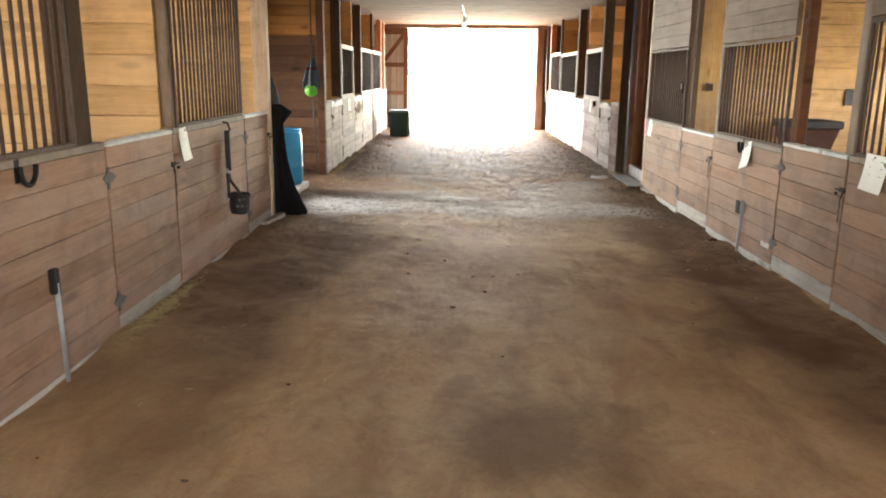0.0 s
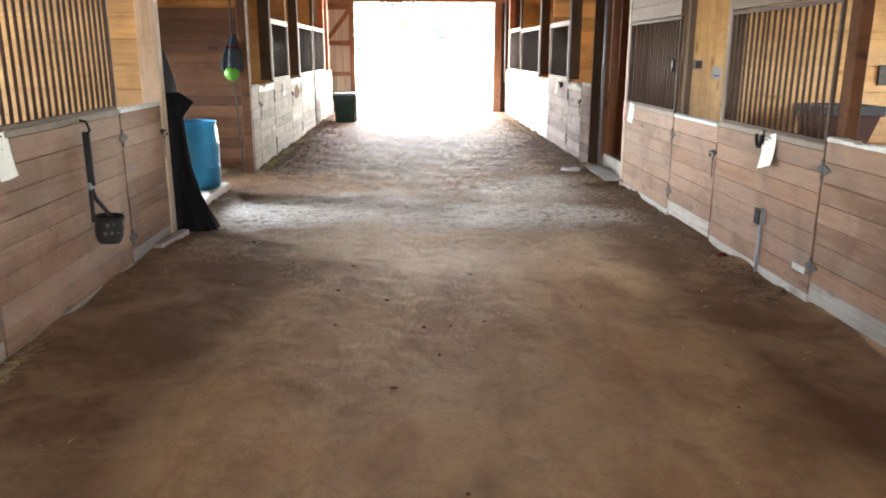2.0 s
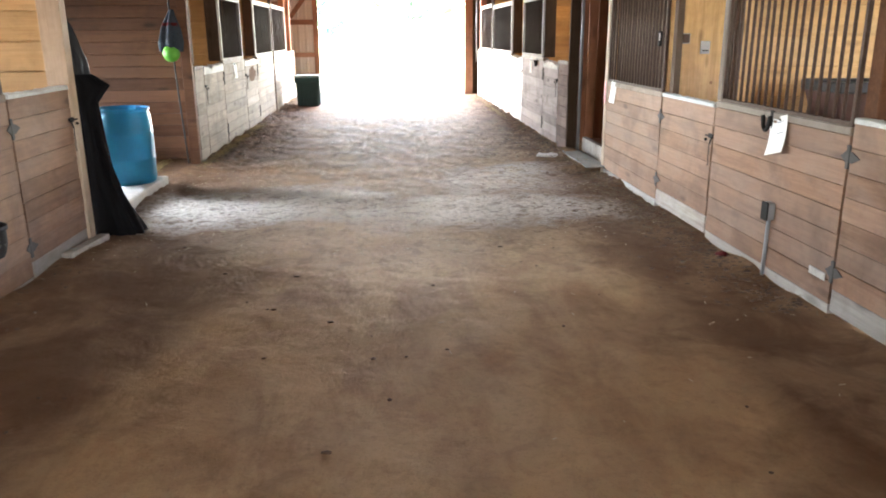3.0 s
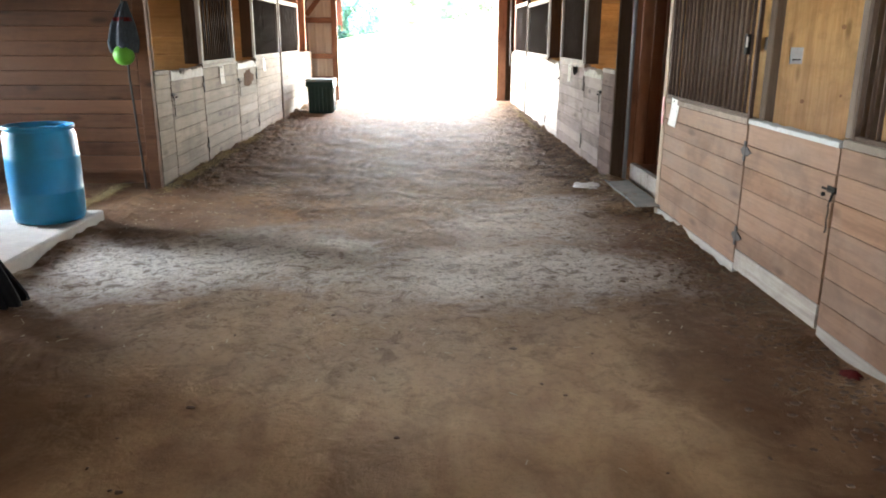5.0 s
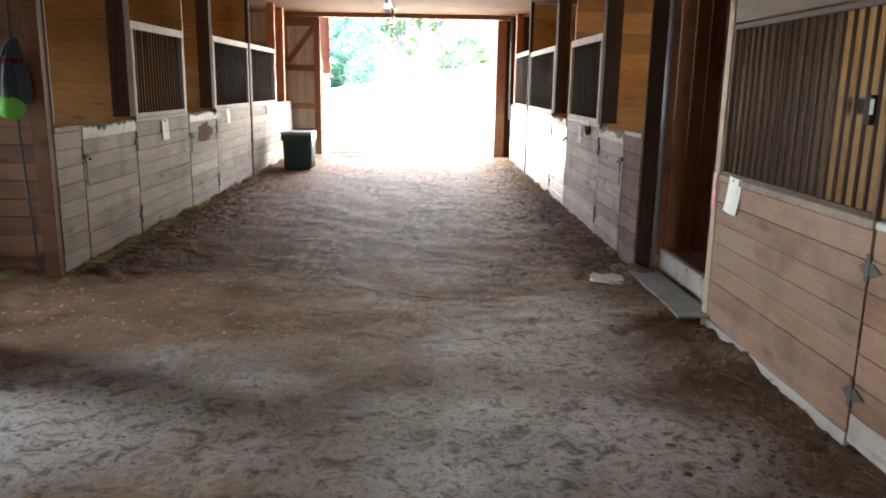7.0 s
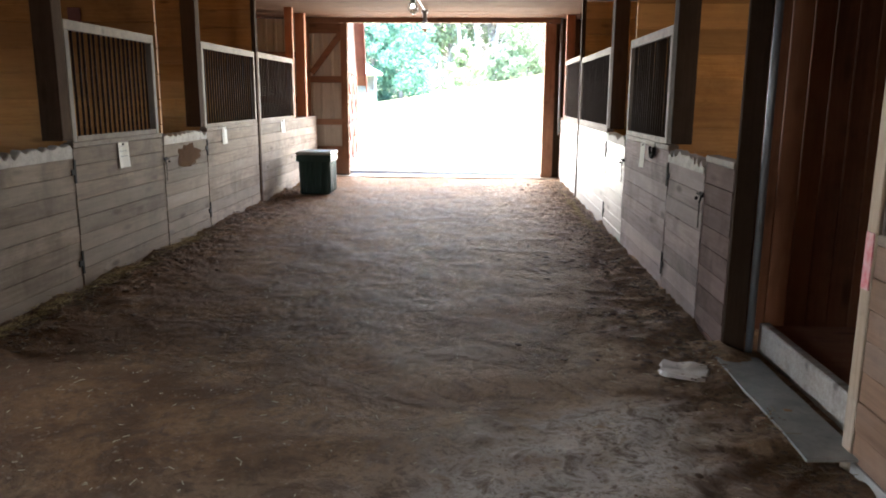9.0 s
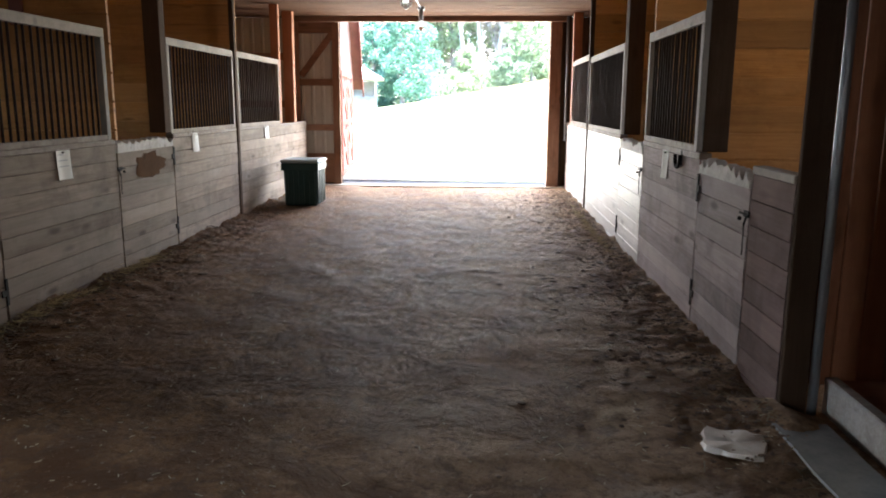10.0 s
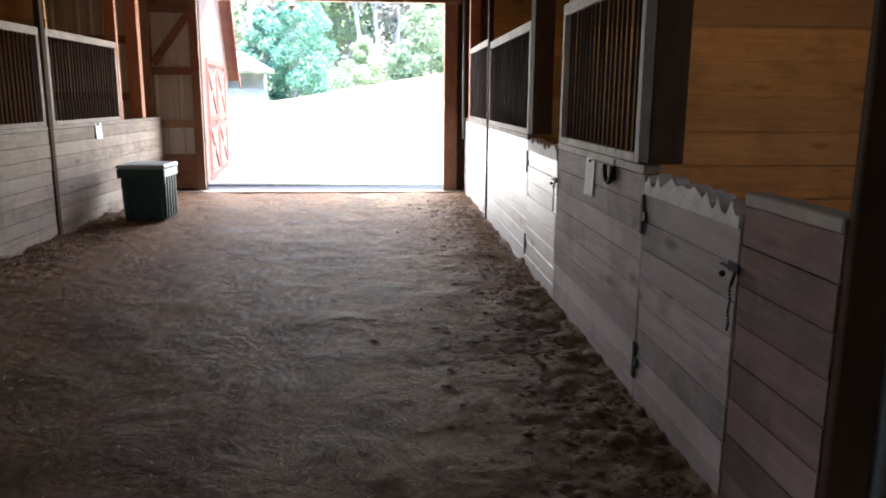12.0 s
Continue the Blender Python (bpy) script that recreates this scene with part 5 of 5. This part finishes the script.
for k in range(2):
    y0 = 1.35 + k * 1.52
    d = part("door", boxed(0.026, 0.055, y0, y0 + 1.48, 0.05, 2.35), REDWOOD, barn)
    for z0, z1 in ((0.05, 0.17), (1.14, 1.26), (2.23, 2.35)):
        part("rail", boxed(0.056, 0.085, y0, y0 + 1.48, z0, z1), REDTRIM, d)
    for yy in (y0, y0 + 1.38):
        part("stile", boxed(0.057, 0.084, yy, yy + 0.1, 0.172, 2.228), REDTRIM, d)
    for z0 in (0.17, 1.26):
        for sgn in (-1, 1):
            bb = boxed(-0.012, 0.012, -0.8, 0.8, -0.045, 0.045)
            bmesh.ops.transform(bb, matrix=pose(0.068 + 0.003 * sgn, y0 + 0.74, z0 + 0.485, sgn * 37, 0, 0), verts=bb.verts)
            part("brace", bb, REDTRIM, d)

shed = thing("shelter", "grey open-sided shelter with a pale metal roof", "shelter", at=(-7.6, 54.0, field_height(-7.6, 54.0) - 0.1), rz=8)
part("lower_wall", box(boxed(-2.2, 2.2, -1.8, -1.72, 0, 1.3), 2.12, 2.2, -1.7, 1.7, 0, 1.3), GREYBOARD, shed)
part("back_wall", boxed(-2.2, 2.2, 1.72, 1.8, 0, 2.2), GREYBOARD, shed)
for x in (-2.12, 0, 2.12):
    for y in (-1.72, 1.66):
        part("post", boxed(x - 0.07, x + 0.07, y - 0.07, y + 0.07, 1.3 if y < 0 else 0, 2.3), GREYBOARD, shed)
bm = bmesh.new()
apex = [bm.verts.new((-0.9, 0, 3.3)), bm.verts.new((0.9, 0, 3.3))]
rimv = [bm.verts.new(p) for p in ((-2.6, -2.2, 2.25), (2.6, -2.2, 2.25), (2.6, 2.2, 2.25), (-2.6, 2.2, 2.25))]
bm.faces.new((rimv[0], rimv[1], apex[1], apex[0])), bm.faces.new((rimv[1], rimv[2], apex[1]))
bm.faces.new((rimv[2], rimv[3], apex[0], apex[1])), bm.faces.new((rimv[3], rimv[0], apex[0])), bm.faces.new(rimv[::-1])
part("roof", bm, PALEROOF, shed, "pale metal roof")


def leaf_mesh(name, spots, seed, size, mat):
    """Small bent leaf sprays about the given lobes (middle, radii, number)."""
    r = random.Random(seed)
    vs, fs = [], []
    for c, rad, n in spots:
        for _ in range(n):
            u = Vector((r.gauss(0, 1), r.gauss(0, 1), r.gauss(0, 1))).normalized() * (0.45 + 0.6 * r.random() ** 0.6)
            p = Vector((c[0] + u.x * rad[0], c[1] + u.y * rad[1], c[2] + u.z * rad[2]))
            a = Vector((r.gauss(0, 1), r.gauss(0, 1), r.gauss(0, 0.6))).normalized() * size * r.uniform(0.5, 1.1)
            b = a.cross(Vector((r.gauss(0, 1), r.gauss(0, 1), r.gauss(0, 1)))).normalized() * size * 0.4
            k = len(vs)
            vs += [tuple(p - a), tuple(p + b), tuple(p + a + Vector((0, 0, -size * 0.3))), tuple(p - b)]
            fs += [(k, k + 1, k + 2), (k, k + 2, k + 3)]
    me = bpy.data.meshes.new(name)
    me.from_pydata(vs, [], fs)
    me.materials.append(mat)
    return me


def tree(name, label, height, spread, seed, leafmat, low=0.25, leaves=2600, size=0.22, trunk_r=0.16, lobes=16, at=(0, 0, 0)):
    r = random.Random(seed)
    t = thing(name, label, "tree", "trees", at=at)
    bm = bmesh.new()
    pts = [Vector((0, 0, -0.4))]
    for i in range(1, 7):
        pts.append(Vector((r.gauss(0, 0.03) * height * 0.3, r.gauss(0, 0.03) * height * 0.3, height * 0.9 * i / 6)))
    for i in range(6):
        rod(bm, pts[i], pts[i + 1], trunk_r * (1 - i / 6.6), trunk_r * (1 - (i + 1) / 6.6), seg=8)
    spots = []
    for i in range(lobes):
        f = low + (1 - low) * (i + 0.5) / lobes
        a = i * 2.4 + r.uniform(-0.4, 0.4)
        shape = math.sin(math.pi * min(1, 0.25 + 0.72 * (f - low) / (1 - low)))
        d = spread * shape * r.uniform(0.35, 0.8)
        c = Vector((math.cos(a) * d, math.sin(a) * d, height * f))
        rr = spread * r.uniform(0.28, 0.48) * (0.55 + 0.45 * shape)
        spots.append((c, (rr, rr, rr * 0.8), leaves // lobes))
        root = pts[max(1, min(5, int(f * 5)))]
        rod(bm, root, root.lerp(c, 0.95), trunk_r * 0.3, trunk_r * 0.06, seg=5)
    part("trunk", bm, BARK, t)
    crown = new("crown", leaf_mesh("crown", spots, seed, size, leafmat))
    crown.parent = t
    return t


def plant(x, y, sink=0.1):
    return (x, y, field_height(x, y) - sink)


tree("tree", "bushy dark green tree at the field's edge", 7.2, 2.6, 11, LEAF_DARK, 0.06, 11000, 0.15, 0.16, 22, plant(-4.6, 61))
tree("tree", "bushy green tree at the field's edge", 6.0, 2.0, 12, LEAF_DARK, 0.06, 8000, 0.15, 0.14, 18, plant(-6.9, 63))
tree("shrub", "pale green shrub at the field's edge", 3.2, 1.5, 13, LEAF_PALE, 0.1, 4500, 0.12, 0.06, 12, plant(-0.3, 63))
tree("shrub", "low green shrubs at the field's edge", 2.6, 1.8, 14, LEAF_MID, 0.1, 4500, 0.12, 0.06, 12, plant(2.5, 65))
tree("tree", "young green tree at the field's edge", 5.4, 2.4, 15, LEAF_PALE, 0.12, 7000, 0.14, 0.1, 16, plant(4.3, 66))
tree("tree", "dark evergreen tree at the field's edge", 9.0, 2.4, 16, LEAF_DARK, 0.12, 10000, 0.15, 0.18, 22, plant(7.6, 61))
proto = [tree("woodland_tree", "tall thin woodland tree with sparse spring leaves", 15, 3.2, 21, LEAF_BUD, 0.3, 1500, 0.3, 0.2, 20, plant(1.8, 72)),
         tree("woodland_tree", "tall thin woodland tree with sparse spring leaves", 13, 2.8, 22, LEAF_PALE, 0.25, 2200, 0.3, 0.17, 18, plant(-2.0, 74)),
         tree("woodland_tree", "tall bare-limbed woodland tree with few leaves", 16, 2.6, 23, LEAF_BUD, 0.45, 700, 0.28, 0.22, 18, plant(0.3, 70))]
r = random.Random(5)
for i in range(54):
    x, y = -22 + 44 * (i % 18) / 17 + r.uniform(-1, 1), 72 + 7 * (i // 18) + r.uniform(-2.5, 2.5)
    copy_thing(proto[i % 3], pose(*plant(x, y), 0, 0, r.uniform(0, 360)))
spots_ = []
r = random.Random(6)
for i in range(70):
    x, y = -24 + 48 * i / 69 + r.uniform(-0.6, 0.6), r.uniform(68, 74)
    spots_.append((plant(x, y, -0.7), (1.6, 1.2, r.uniform(0.9, 2.0)), 420))
stuff("undergrowth", leaf_mesh("undergrowth", spots_, 8, 0.14, LEAF_MID), LEAF_MID, "tangled green undergrowth along the wood's edge", "undergrowth")
spots_ = [(plant(-24 + 48 * i / 39, 98 + r.uniform(-3, 3), -5), (3.2, 2.5, r.uniform(4.5, 9)), 1300) for i in range(40)]
stuff("far_woods", leaf_mesh("far_woods", spots_, 9, 0.3, LEAF_BUD), LEAF_BUD, "hazy spring woods behind the field", "woods")

# brown gnawed patch on a pale door
wp = bmesh.new()
ring = []
for i in range(26):
    a = 2 * math.pi * i / 26
    k = 1 + 0.5 * noise.noise(Vector((math.cos(a) * 2.3, math.sin(a) * 2.3, 3)))
    ring.append((16.95 + 0.36 * k * math.cos(a), 0.95 + 0.13 * k * math.sin(a)))
lo = [wp.verts.new((XL + 0.002, y, z)) for y, z in ring]
hi = [wp.verts.new((XL + 0.006, 16.95 + (y - 16.95) * 0.97, 0.95 + (z - 0.95) * 0.95)) for y, z in ring]
for i in range(26):
    wp.faces.new((lo[i], lo[(i + 1) % 26], hi[(i + 1) % 26], hi[i]))
wp.faces.new(hi)
bmesh.ops.recalc_face_normals(wp, faces=wp.faces)
solid("worn_patch", wp, WORN, "brown worn patch of bare wood on a pale door", "worn patch")
